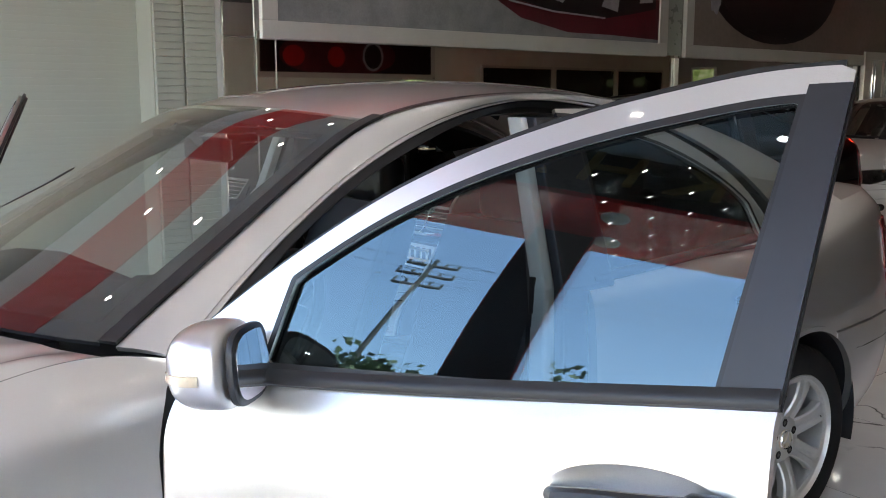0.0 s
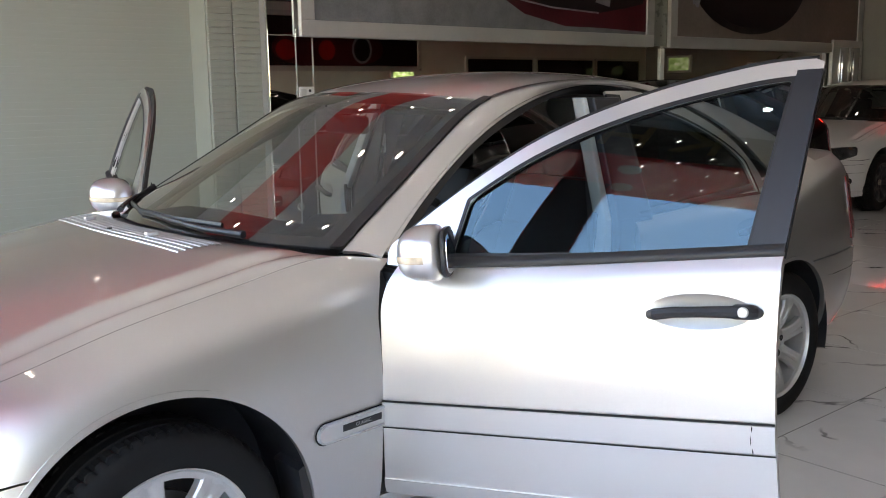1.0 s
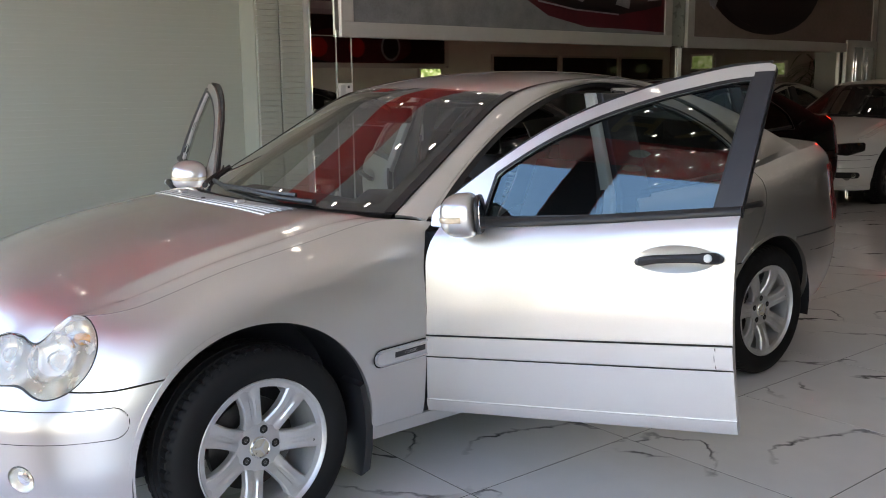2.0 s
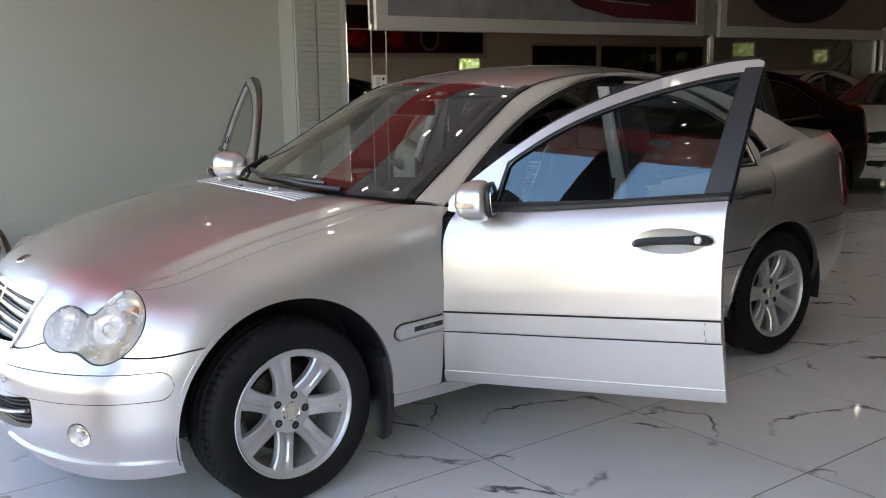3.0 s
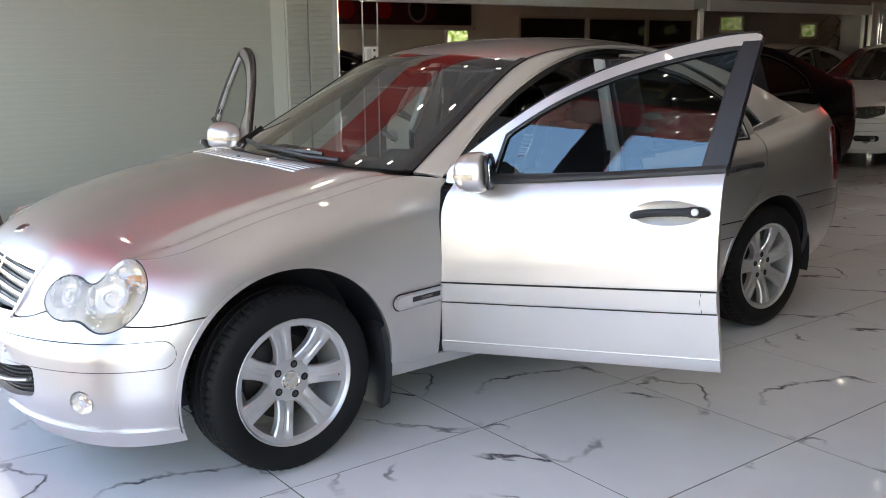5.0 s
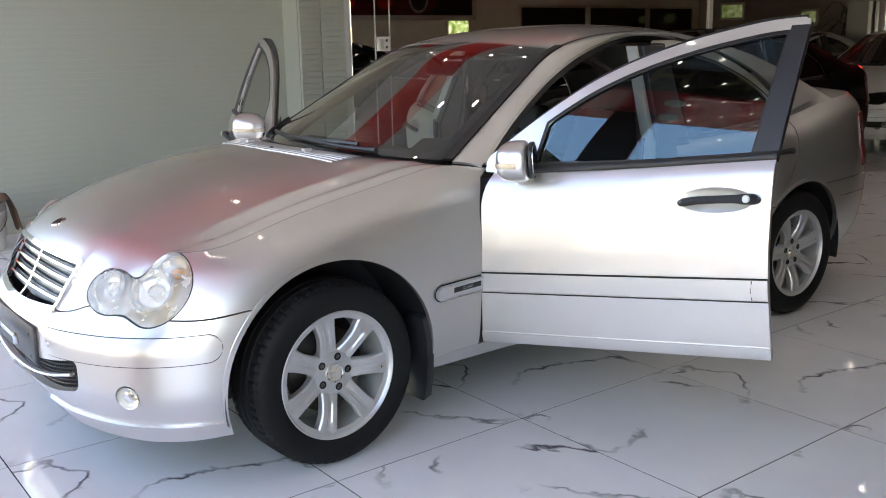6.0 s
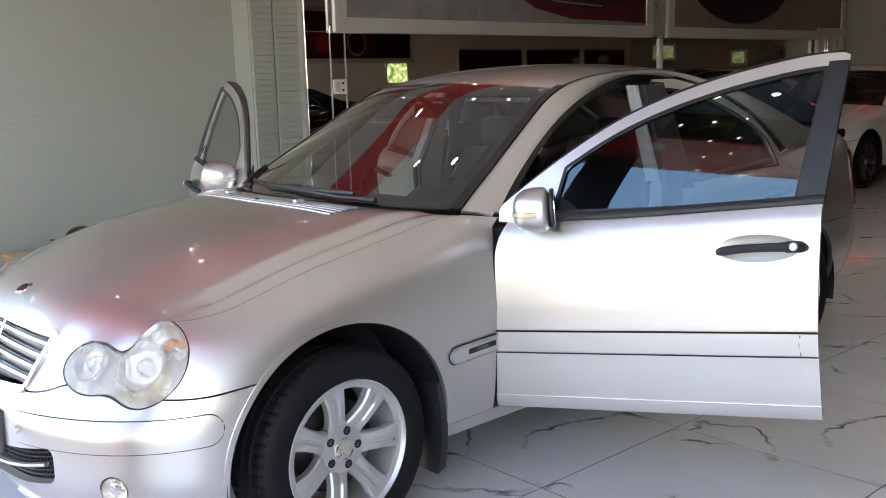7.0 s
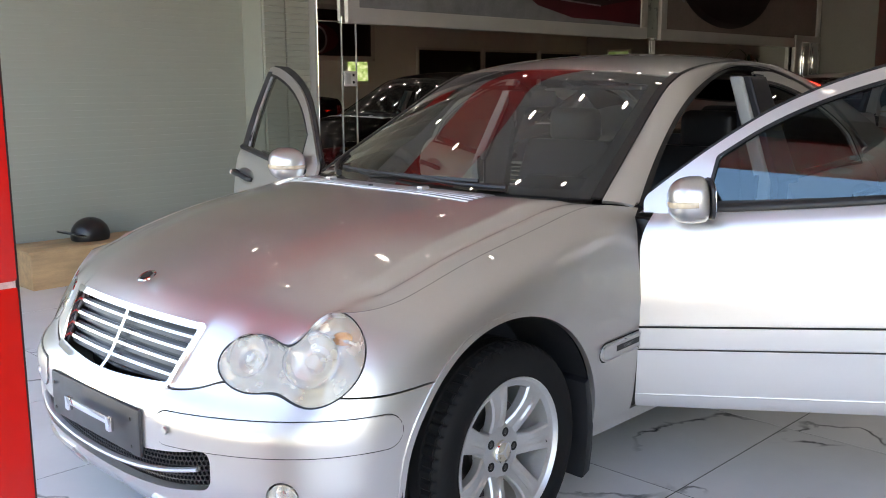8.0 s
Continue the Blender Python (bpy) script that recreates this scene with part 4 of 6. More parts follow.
def seat(name, parent, x, y, width=0.50, label="black leather car seat"):
    """A car seat with cushion, back and headrest."""
    ob = new(name)
    ob.parent = parent
    ob.location = (x, y, 0)
    tagged(ob, label)
    cushion = prism([(-0.27, 0.30), (0.24, 0.27), (0.26, 0.40), (0.10, 0.45), (-0.22, 0.50), (-0.29, 0.46)], -width / 2, width / 2, 0.04, 3, Matrix.Rotation(math.pi / 2, 4, "X"))
    part("cushion", cushion, SEATC, ob)
    back = prism([(0.16, 0.40), (0.30, 0.40), (0.52, 1.00), (0.49, 1.06), (0.42, 1.06), (0.33, 0.86)], -width / 2, width / 2, 0.045, 3, Matrix.Rotation(math.pi / 2, 4, "X"))
    part("backrest", back, SEATC, ob)
    rest = box(0.50, 0, 1.13, 0.11, 0.27, 0.17, 0.052, 5, m=Matrix.Rotation(0.0, 4, "Y"))
    part("headrest", rest, SEATC, ob)
    for k in (-0.06, 0.06):
        part("headrest_post", tube([(0.48, k, 1.02), (0.50, k, 1.09)], 0.006, 8), CHROME, ob)
    return ob


def interior(car, body):
    """Dashboard, wheel, seats, lining and mirror of the saloon's cabin."""
    deckp = [(0.42, 0.55), (0.40, 0.90), (0.62, 0.945), (0.80, 0.955), (0.93, 0.93), (0.99, 0.86), (0.97, 0.74), (0.86, 0.60), (0.84, 0.45), (0.55, 0.45)]
    dash = prism(deckp, -0.70, 0.70, 0.03, 3, Matrix.Rotation(math.pi / 2, 4, "X"))
    part("dashboard", dash, TRIM, car, "dark moulded dashboard")
    hood_d = prism([(0.70, 0.93), (0.82, 1.0), (0.95, 0.99), (1.0, 0.93)], 0.22, 0.56, 0.02, 2, Matrix.Rotation(math.pi / 2, 4, "X"))
    part("instrument_hood", hood_d, TRIM, car)
    ring = lathe([(0.178 + 0.0155 * math.cos(a), 0.0155 * math.sin(a)) for a in [2 * math.pi * k / 10 for k in range(10)]], 44, "Z", True, m=Matrix.Translation((1.10, -0.37, 0.87)) @ Matrix.Rotation(radians(-62), 4, "Y"))
    sw = part("steering_wheel", ring, TRIM, car, "black leather steering wheel")
    tilt = Matrix.Translation((1.10, -0.37, 0.87)) @ Matrix.Rotation(radians(-62), 4, "Y")
    part("wheel_boss", box(0, 0, -0.02, 0.13, 0.15, 0.05, 0.02, 2, m=tilt), TRIM, sw)
    for a in (0.0, 2.6, -2.6):
        part("wheel_arm", box(-0.10, 0, -0.015, 0.14, 0.045, 0.018, 0.006, 2, m=tilt @ Matrix.Rotation(a, 4, "Z")), TRIM, sw)
    seat("driver_seat", car, 1.42, -0.37)
    seat("passenger_seat", car, 1.42, 0.37)
    seat("rear_seat", car, 2.25, 0.0, 1.20, "black leather rear bench seat")
    part("cabin_floor", box(1.55, 0, 0.29, 2.0, 1.36, 0.05, 0.01), TRIM, car)
    part("centre_console", box(1.35, 0, 0.44, 0.95, 0.20, 0.28, 0.04, 3), TRIM, car)
    v, f = body.roof_piece(4.15, 8.3, -0.93, 0.93, 0.25, 0.12, out=-0.035)
    raw("headliner", v, [tuple(reversed(q)) for q in f], LINER, car)
    mir = part("rear_view_mirror", box(1.12, 0.0, 1.275, 0.035, 0.235, 0.065, 0.016, 3), PLASTIC, car, "interior mirror with a plain glass")
    part("mirror_face", box(1.139, 0.0, 1.275, 0.003, 0.215, 0.052, 0.001), MIRROR, mir)
    part("mirror_foot", tube([(1.03, 0, 1.335), (1.08, 0, 1.31), (1.11, 0, 1.285)], 0.012, 8), PLASTIC, mir)
    part("sensor_box", box(1.03, 0.06, 1.318, 0.05, 0.06, 0.02, 0.008), PLASTIC, mir)
    for k in (-1, 1):
        part("sun_visor", box(1.28, 0.28 * k, 1.318, 0.14, 0.36, 0.016, 0.007, 2), VISOR, car)
        belt_strap = [(1.74, 0.625 * k, 1.15), (1.72, 0.64 * k, 0.9), (1.70, 0.65 * k, 0.6), (1.68, 0.655 * k, 0.4)]
        part("seat_belt", tube(belt_strap, 0.022, 8, flat=0.07), TRIM, car)
        part("belt_guide", box(1.74, 0.628 * k, 1.16, 0.05, 0.02, 0.09, 0.008), GREYTRIM, car)


def door(car, body, side, front, pose_m):
    """A saloon door: outer panel with window frame, pane, trims, handle and inner lining."""
    tag = "open silver front door with a dark window" if front else "silver rear door with a dark window"
    if front:
        x0, x1 = DOOR_F, DOOR_M
        cuts = [lambda s, z: s - (x0 + 0.070 + 0.045 * np.clip((z - 0.80) / 0.13, 0, 1) ** 2 - 0.036 * np.clip((0.66 - z) / 0.34, 0, 1)), lambda s, z: edge_low(z) - s - fuel_gap, lambda s, z: z - door_low(s)]
        a, b = x0 - 0.02, x1 + 0.1
    else:
        x0, x1 = DOOR_M, 2.66
        cuts = [lambda s, z: s - (edge_low(z) + fuel_gap), lambda s, z: rear_door_edge(z) - fuel_gap - s, lambda s, z: z - door_low(s), lambda s, z: arch_rear(s, z) - 0.004]
        a, b = x0 - 0.06, 2.67
    zlow = 0.530
    hs, hz = (1.574, 0.826) if front else (2.44, 0.845)
    oval = lambda s, z: np.hypot((s - hs + 0.012) / 0.121, (z - hz) / 0.041) - 1
    pan = raw("door", *body.panel(a, b, cuts + [lambda s, z: body.zt(s) - 0.004 - z, lambda s, z: 0.041 * oval(s, z)], ds=0.012, dt=0.012, side=side), style["paint"], car, tag, solid=0.03)
    pan.matrix_basis = pose_m
    # side moulding, a soft bar that stands proud of the panel
    mcuts = cuts + [lambda s, z: 0.033 - np.abs(z - (zlow + 0.012 * (s - 0.65)))]
    raw("side_moulding", *body.panel(a, b, mcuts, dt=0.006, out=0.007, side=side), style["paint"], pan, solid=0.012)
    for k in (-0.0385, 0.0362):
        raw("moulding_gap", *body.panel(a, b, cuts + [lambda s, z: (0.0028 if k > 0 else 0.002) - np.abs(z - (zlow + k + 0.012 * (s - 0.65)))], dt=0.004, out=0.0035, side=side), GAP, pan)
    if front:
        raw("moulding_cap", *body.panel(x1 - 0.12, b, mcuts + [lambda s, z: s - (edge_low(z) - 0.052) - 4 * (z - zlow - 0.013) ** 2], ds=0.008, dt=0.006, out=0.0084, side=side), style["paint"], pan, "silver end cap of the moulding", solid=0.008)
        raw("cap_gap", *body.panel(x1 - 0.12, b, mcuts + [lambda s, z: 0.0016 - np.abs(s - (edge_low(z) - 0.054) - 4 * (z - zlow - 0.013) ** 2)], ds=0.004, dt=0.006, out=0.0092, side=side), GAP, pan)
    # frame of the window
    if front:
        def frame_f(x, z):
            return np.minimum(np.minimum(top_line(x) - z, (rear_edge(z) - fuel_gap) - x), x - 0.735)
        def glass_f(x, z):
            top = top_line(x) - 0.041 - z
            return np.minimum(np.minimum(top, rear_edge(z) - 0.080 + 0.022 * np.clip((z - 0.93) / 0.43, 0, 1) - x), np.minimum(x - (0.922 + 0.27 * (z - 0.94)), z - 0.948))
        fx0, fx1 = 0.64, 1.82
        black = lambda x, z: x - (rear_edge(z) - 0.080 + 0.022 * np.clip((z - 0.93) / 0.43, 0, 1))
    else:
        def frame_f(x, z):
            return np.minimum(np.minimum(rear_top(x) - z, x - (rear_edge(z) + fuel_gap)), 2.60 - x + 0.0 * z)
        def glass_f(x, z):
            return np.minimum(np.minimum(rear_top(x) - 0.05 - z, x - (rear_edge(z) + 0.075)), np.minimum(2.56 - x - 0.25 * (z - 0.95), z - 0.968))
        fx0, fx1 = 1.70, 2.62
        black = lambda x, z: (rear_edge(z) + 0.075) - x
    upper = top_line if front else rear_top
    zcut = lambda x, z: z - (body.zt(x) - 0.006)
    raw("window_frame", *body.window(fx0, fx1, 0.90, 1.38, [frame_f, zcut, lambda x, z: -glass_f(x, z), lambda x, z: -black(x, z)], side, out=0.004), style["paint"], pan, "silver window frame", solid=0.014)
    if front:
        raw("inner_frame", *body.window(fx0, fx1, 0.90, 1.38, [frame_f, zcut, lambda x, z: -glass_f(x, z)], side, out=-0.021), SEAL, pan, "black inner window trim", solid=0.008)
    raw("pillar_cover", *body.window(fx0, fx1, 0.90, 1.38, [frame_f, zcut, black, lambda x, z: upper(x) - 0.024 - z], side, out=0.006), BPILLAR, pan, "satin black pillar cover", solid=0.010)
    raw("frame_cap", *body.window(fx0, fx1, 0.90, 1.38, [frame_f, black, lambda x, z: z - (upper(x) - 0.024)], side, out=0.004), style["paint"], pan, solid=0.012)
    gl = raw("window_glass", *body.window(fx0, fx1, 0.90, 1.38, [lambda x, z: glass_f(x, z) + 0.006], side, out=-0.006), (SIDEGLASS if side > 0 else GREYGLASS) if front else DARKGLASS, pan, "tinted side window")
    raw("glass_seal", *body.window(fx0, fx1, 0.90, 1.38, [lambda x, z: 0.0055 - np.abs(glass_f(x, z) - 0.001)], side, out=0.0055, d=0.006), SEAL, pan, "black rubber seal")
    raw("edge_seal", *body.window(fx0, fx1, 0.90, 1.38, [zcut, lambda x, z: (0.013 if side > 0 else 0.024) - np.abs(upper(x) - z), lambda x, z: x - 0.76, lambda x, z: rear_edge(z) - 0.02 - x if front else x - rear_edge(z) - 0.02, lambda x, z: z - 0.95], side, out=-0.008, d=0.010), SEAL, pan, "black edge seal", solid=0.010)
    # waist moulding
    wa, wb = (0.842, 1.745) if front else (1.768, 2.50)
    pts, polys = sheet(wa, wb, 0.03, 0, 1, 0.2)
    zc = body.zt(pts[:, 0]) - 0.004 + 0.027 * pts[:, 1]
    v = body.flank(pts[:, 0], zc)
    v[:, 1] -= 0.010 + 0.010 * np.sin(np.pi * pts[:, 1]) ** 0.6
    vf = (v, polys) if side > 0 else mirrored(v, polys)
    raw("waist_moulding", *vf, PLASTIC, pan, "black waist moulding", solid=0.02)
    # handle in its scooped bowl
    m = at_skin(body, hs, hz, 1)
    flip = Matrix() if side > 0 else Matrix.Diagonal((1, -1, 1, 1))
    tm = float(body.t(np.array([hs]), np.array([hz]))[0])
    pts, polys = sheet(hs - 0.15, hs + 0.13, 0.006, tm - 0.08, tm + 0.08, 0.006)
    pts, polys = keep(pts, polys, lambda s, t: 1.02 - oval(s, body.z(s, t)) - 1)
    deep = np.clip(1 - (oval(pts[:, 0], body.z(pts[:, 0], pts[:, 1])) + 1) ** 2, 0, 1)
    v = body.skirt(pts[:, 0], pts[:, 1], -0.009 * deep ** 0.85 - 0.0005)
    raw("handle_bowl", *((v, polys) if side > 0 else mirrored(v, polys)), style["paint"], pan)
    # folded lip along the lower edge
    raw("door_lip", *body.panel(a, b, cuts + [lambda s, z: door_low(s) + 0.042 - z], ds=0.03, dt=0.005, t1=0.3, out=0.005, side=side), style["paint"], pan, solid=0.01)
    hp = [(-0.122, 0.006, -0.008), (-0.105, 0.026, -0.006), (-0.06, 0.034, 0), (0.0, 0.036, 0.002), (0.05, 0.036, 0.003), (0.09, 0.034, 0.003), (0.112, 0.020, 0.002), (0.122, 0.006, 0.0)]
    grip = tube(hp, 0.0145, 10, taper=[0.75, 0.95, 0.9, 0.88, 0.95, 1.1, 1.15, 0.7], flat=1.0)
    bmesh.ops.transform(grip, matrix=flip @ m, verts=grip.verts)
    handle = part("door_handle", grip, PLASTIC, pan, "black pull handle")
    if front:
        lock = lathe([(0, 0.050), (0.010, 0.050), (0.012, 0.047), (0.012, 0.03)], 20, "Y", m=flip @ m @ Matrix.Translation((0.092, 0, 0.003)))
        part("door_lock", lock, PLATE, pan, "round pale metal door lock")
        housing = box(0.090, 0.022, 0.003, 0.056, 0.034, 0.034, 0.015, 4)
        bmesh.ops.transform(housing, matrix=flip @ m, verts=housing.verts)
        part("lock_housing", housing, PLASTIC, pan)
    # inner lining
    lin = [lambda s, z: z - door_low(s) - 0.03, lambda s, z: 0.945 - z, lambda s, z: cuts[1](s, z) - 0.09, lambda s, z: cuts[0](s, z) - 0.05]
    v, f = body.panel(a, b, cuts + lin, ds=0.05, dt=0.07, out=-0.085, side=side)
    raw("door_lining", v, f, TRIM, pan, solid=0.03)
    return pan


def wing_mirror(pan, body, side):
    """The door mirror: shell, silver cap, indicator, glass and foot."""
    m = Matrix.Translation((0.882, -0.812, 0.968)) @ Matrix.Rotation(radians(17), 4, "Z")
    flip = Matrix() if side > 0 else Matrix.Diagonal((1, -1, 1, 1))
    base = flip @ m
    tmp = bmesh.new()
    bmesh.ops.create_uvsphere(tmp, u_segments=36, v_segments=24, radius=1)
    for v in tmp.verts:
        x, y, z = v.co
        sq = lambda a, p: math.copysign(abs(a) ** p, a)
        x2 = 0.080 * sq(x, 0.8) if x < 0 else 0.042 * sq(x, 0.45)
        v.co = (x2, 0.083 * sq(y, 0.80) - 0.066, 0.069 * sq(z, 0.88 if z > 0 else 0.68) + (0.006 if z > 0 else 0) - 0.04 * 0.1 * y)
    bmesh.ops.transform(tmp, matrix=base, verts=tmp.verts)
    if side < 0:
        bmesh.ops.reverse_faces(tmp, faces=tmp.faces)
    shell = part("mirror_shell", tmp, style["paint"], pan, "silver mirror shell with an indicator")
    ind = bmesh.new()
    bmesh.ops.create_uvsphere(ind, u_segments=30, v_segments=14, radius=1)
    for v in ind.verts:
        x, y, z = v.co
        sq = lambda a, p: math.copysign(abs(a) ** p, a)
        x2 = 0.0825 * sq(x, 0.8) if x < 0 else 0.043 * sq(x, 0.45)
        v.co = (x2 - 0.001, 0.0865 * sq(y, 0.80) - 0.066, 0.016 * sq(z, 0.5) - 0.006)
    gone = [v for v in ind.verts if v.co.x > 0.004]
    bmesh.ops.delete(ind, geom=gone, context="VERTS")
    bmesh.ops.transform(ind, matrix=base, verts=ind.verts)
    part("indicator", ind, INDICATOR, pan, "clear and amber indicator lens")
    rimm = prism([(0.071 * math.copysign(abs(math.cos(t)) ** 0.62, math.cos(t)), 0.063 * math.copysign(abs(math.sin(t)) ** 0.62, math.sin(t))) for t in [2 * math.pi * k / 36 for k in range(36)]], 0, 0.012, 0.004, 2, base @ Matrix.Translation((0.040, -0.066, 0.003)) @ Matrix(((0, 0, 1, 0), (1, 0, 0, 0), (0, 1, 0, 0), (0, 0, 0, 1))))
    part("mirror_rim", rimm, PLASTIC, pan)
    face = prism([(0.061 * math.copysign(abs(math.cos(t)) ** 0.62, math.cos(t)), 0.053 * math.copysign(abs(math.sin(t)) ** 0.62, math.sin(t))) for t in [2 * math.pi * k / 36 for k in range(36)]], 0, 0.002, 0, 1, base @ Matrix.Translation((0.0535, -0.066, 0.003)) @ Matrix(((0, 0, 1, 0), (1, 0, 0, 0), (0, 1, 0, 0), (0, 0, 0, 1))))
    part("mirror_glass", face, MIRROR, pan)
    foot = tube([(0.0, 0.075, -0.045), (-0.005, 0.03, -0.05), (-0.01, -0.01, -0.045)], 0.034, 10, flat=0.6)
    bmesh.ops.transform(foot, matrix=base, verts=foot.verts)
    part("mirror_foot", foot, style["paint"], pan)
    sail = body.window(0.66, 0.90, 0.90, 1.08, [lambda x, z: top_line(x) - 0.02 - z, lambda x, z: z - 0.935, lambda x, z: 0.845 + 0.1 * (z - 0.94) - x], side, out=-0.045)
    raw("sail_panel", *sail, PLASTIC, pan, solid=0.004)


def headlight(car, body, side):
    """Twin-oval headlight: lens, seal, bowl, projector and reflectors."""
    inside = lambda s, z: -style["lamp"](s, z)
    lamp = raw("headlight", *body.panel(-0.96, -0.44, [lambda s, z: inside(s, z) - 0.0005], ds=0.012, dt=0.016, t0=0.5, out=0.003, side=side), LENS if style["trim"] else DARKGLASS, car, "hazy clear twin-oval headlight" if style["trim"] else "dark swept headlight")
    raw("lamp_seal", *body.panel(-0.98, -0.43, [lambda s, z: 0.0018 - np.abs(style["lamp"](s, z) - 0.0032)], ds=0.006, dt=0.006, t0=0.5, out=-0.002, side=side), SEAL, lamp, "black rubber lamp seal")
    pts, polys = sheet(-0.97, -0.43, 0.01, 0.5, 1.0, 0.014)
    pts, polys = keep(pts, polys, lambda s, t: inside(s, body.z(s, t)) + 0.002)
    deep = np.clip(inside(pts[:, 0], body.z(pts[:, 0], pts[:, 1])) / 0.035, 0, 1)
    v = body.skirt(pts[:, 0], pts[:, 1], -0.003 - 0.045 * np.sqrt(deep))
    raw("lamp_bowl", *((v, polys) if side > 0 else mirrored(v, polys)), style["bowl"], lamp, "bright lamp reflector" if style["trim"] else "dark lamp reflector")
    flip = Matrix() if side > 0 else Matrix.Diagonal((1, -1, 1, 1))
    for s, z, r, d in ((-0.835, 0.648, 0.056, 0.045), (-0.625, 0.650, 0.070, 0.052)):
        m = flip @ at_skin(body, s, z, 1, -d)
        ring = lathe([(r * 0.30, -0.012), (r * 0.62, 0.0), (r * 0.92, 0.022), (r, 0.036), (r * 1.02, 0.03)], 36, "Y", m=m)
        part("reflector", ring, style["bowl"], lamp)
        part("bezel", lathe([(r * 0.94, 0.024), (r, 0.040), (r * 1.05, 0.036), (r * 1.02, 0.02)], 36, "Y", True, m=m), CHROME, lamp)
        bulb = lathe([(0, 0.030), (r * 0.25, 0.026), (r * 0.42, 0.012), (r * 0.46, -0.008), (r * 0.5, -0.012)], 30, "Y", m=m)
        part("projector", bulb, LENS if d > 0.05 else LAMPBOWL, lamp)
    m = flip @ at_skin(body, -0.53, 0.715, 1, -0.030)
    part("turn_lamp", lathe([(0, 0.016), (0.018, 0.014), (0.032, 0.004), (0.036, -0.01)], 24, "Y", m=m @ Matrix.Diagonal((0.75, 1, 0.5, 1))), AMBER, lamp, "amber turn lamp")
    blade = [(-0.70, 0.712), (-0.62, 0.722), (-0.54, 0.716), (-0.49, 0.700)]
    pts = [Vector(body.skin(s, z, -0.02)[0]) for s, z in blade]
    bl = tube([(p.x, p.y * side, p.z) for p in pts], 0.005, 6)
    part("lamp_brow", bl, LAMPBOWL, lamp)
    return lamp


style = {}


def angular_lamp(s, z):
    """Swept-back headlight of the parked cars."""
    return sd_poly(s, z, [(-0.98, 0.615), (-0.70, 0.600), (-0.50, 0.655), (-0.47, 0.715), (-0.66, 0.712), (-0.90, 0.690), (-0.98, 0.665)]) - 0.012


def kidney_grille(s, z):
    """Twin rounded openings in the nose."""
    y = np.clip(s + 1.39, 0, 2)
    return np.hypot((y - 0.17) / 0.145, (z - 0.655) / 0.062) ** 1.0 * 0.06 - 0.06


def largest(vf):
    """The biggest connected piece of a mesh, without stray slivers."""
    v, f = vf
    v = np.array(v, float)
    root = list(range(len(v)))
    def find(a):
        while root[a] != a:
            root[a] = root[root[a]]
            a = root[a]
        return a
    for q in f:
        for b in q[1:]:
            root[find(b)] = find(q[0])
    tally = {}
    for q in f:
        tally[find(q[0])] = tally.get(find(q[0]), 0) + 1
    main = max(tally, key=tally.get)
    f = [q for q in f if find(q[0]) == main]
    used = sorted({a for q in f for a in q})
    back = {a: k for k, a in enumerate(used)}
    return v[used], [tuple(back[a] for a in q) for q in f]


def relax(vf, rounds):
    """Rounds the folds of a joined mesh, leaving its open edges where they are."""
    v, f = largest(vf)
    edge = {}
    for q in f:
        for a, b in zip(q, list(q[1:]) + [q[0]]):
            e = (min(a, b), max(a, b))
            edge[e] = edge.get(e, 0) + 1
    ends = np.array(list(edge))
    fixed = np.zeros(len(v), bool)
    for (a, b), n in edge.items():
        if n == 1:
            fixed[a] = fixed[b] = True
    front = v[:, 0] < -0.33
    for turn in range(rounds):
        total, count = np.zeros_like(v), np.zeros(len(v))
        np.add.at(total, ends[:, 0], v[ends[:, 1]])
        np.add.at(total, ends[:, 1], v[ends[:, 0]])
        np.add.at(count, ends.ravel(), 1)
        mean = total / count[:, None]
        v = np.where((fixed | ~front & (turn > 3))[:, None], v, 0.5 * v + 0.5 * mean)
    return v, f


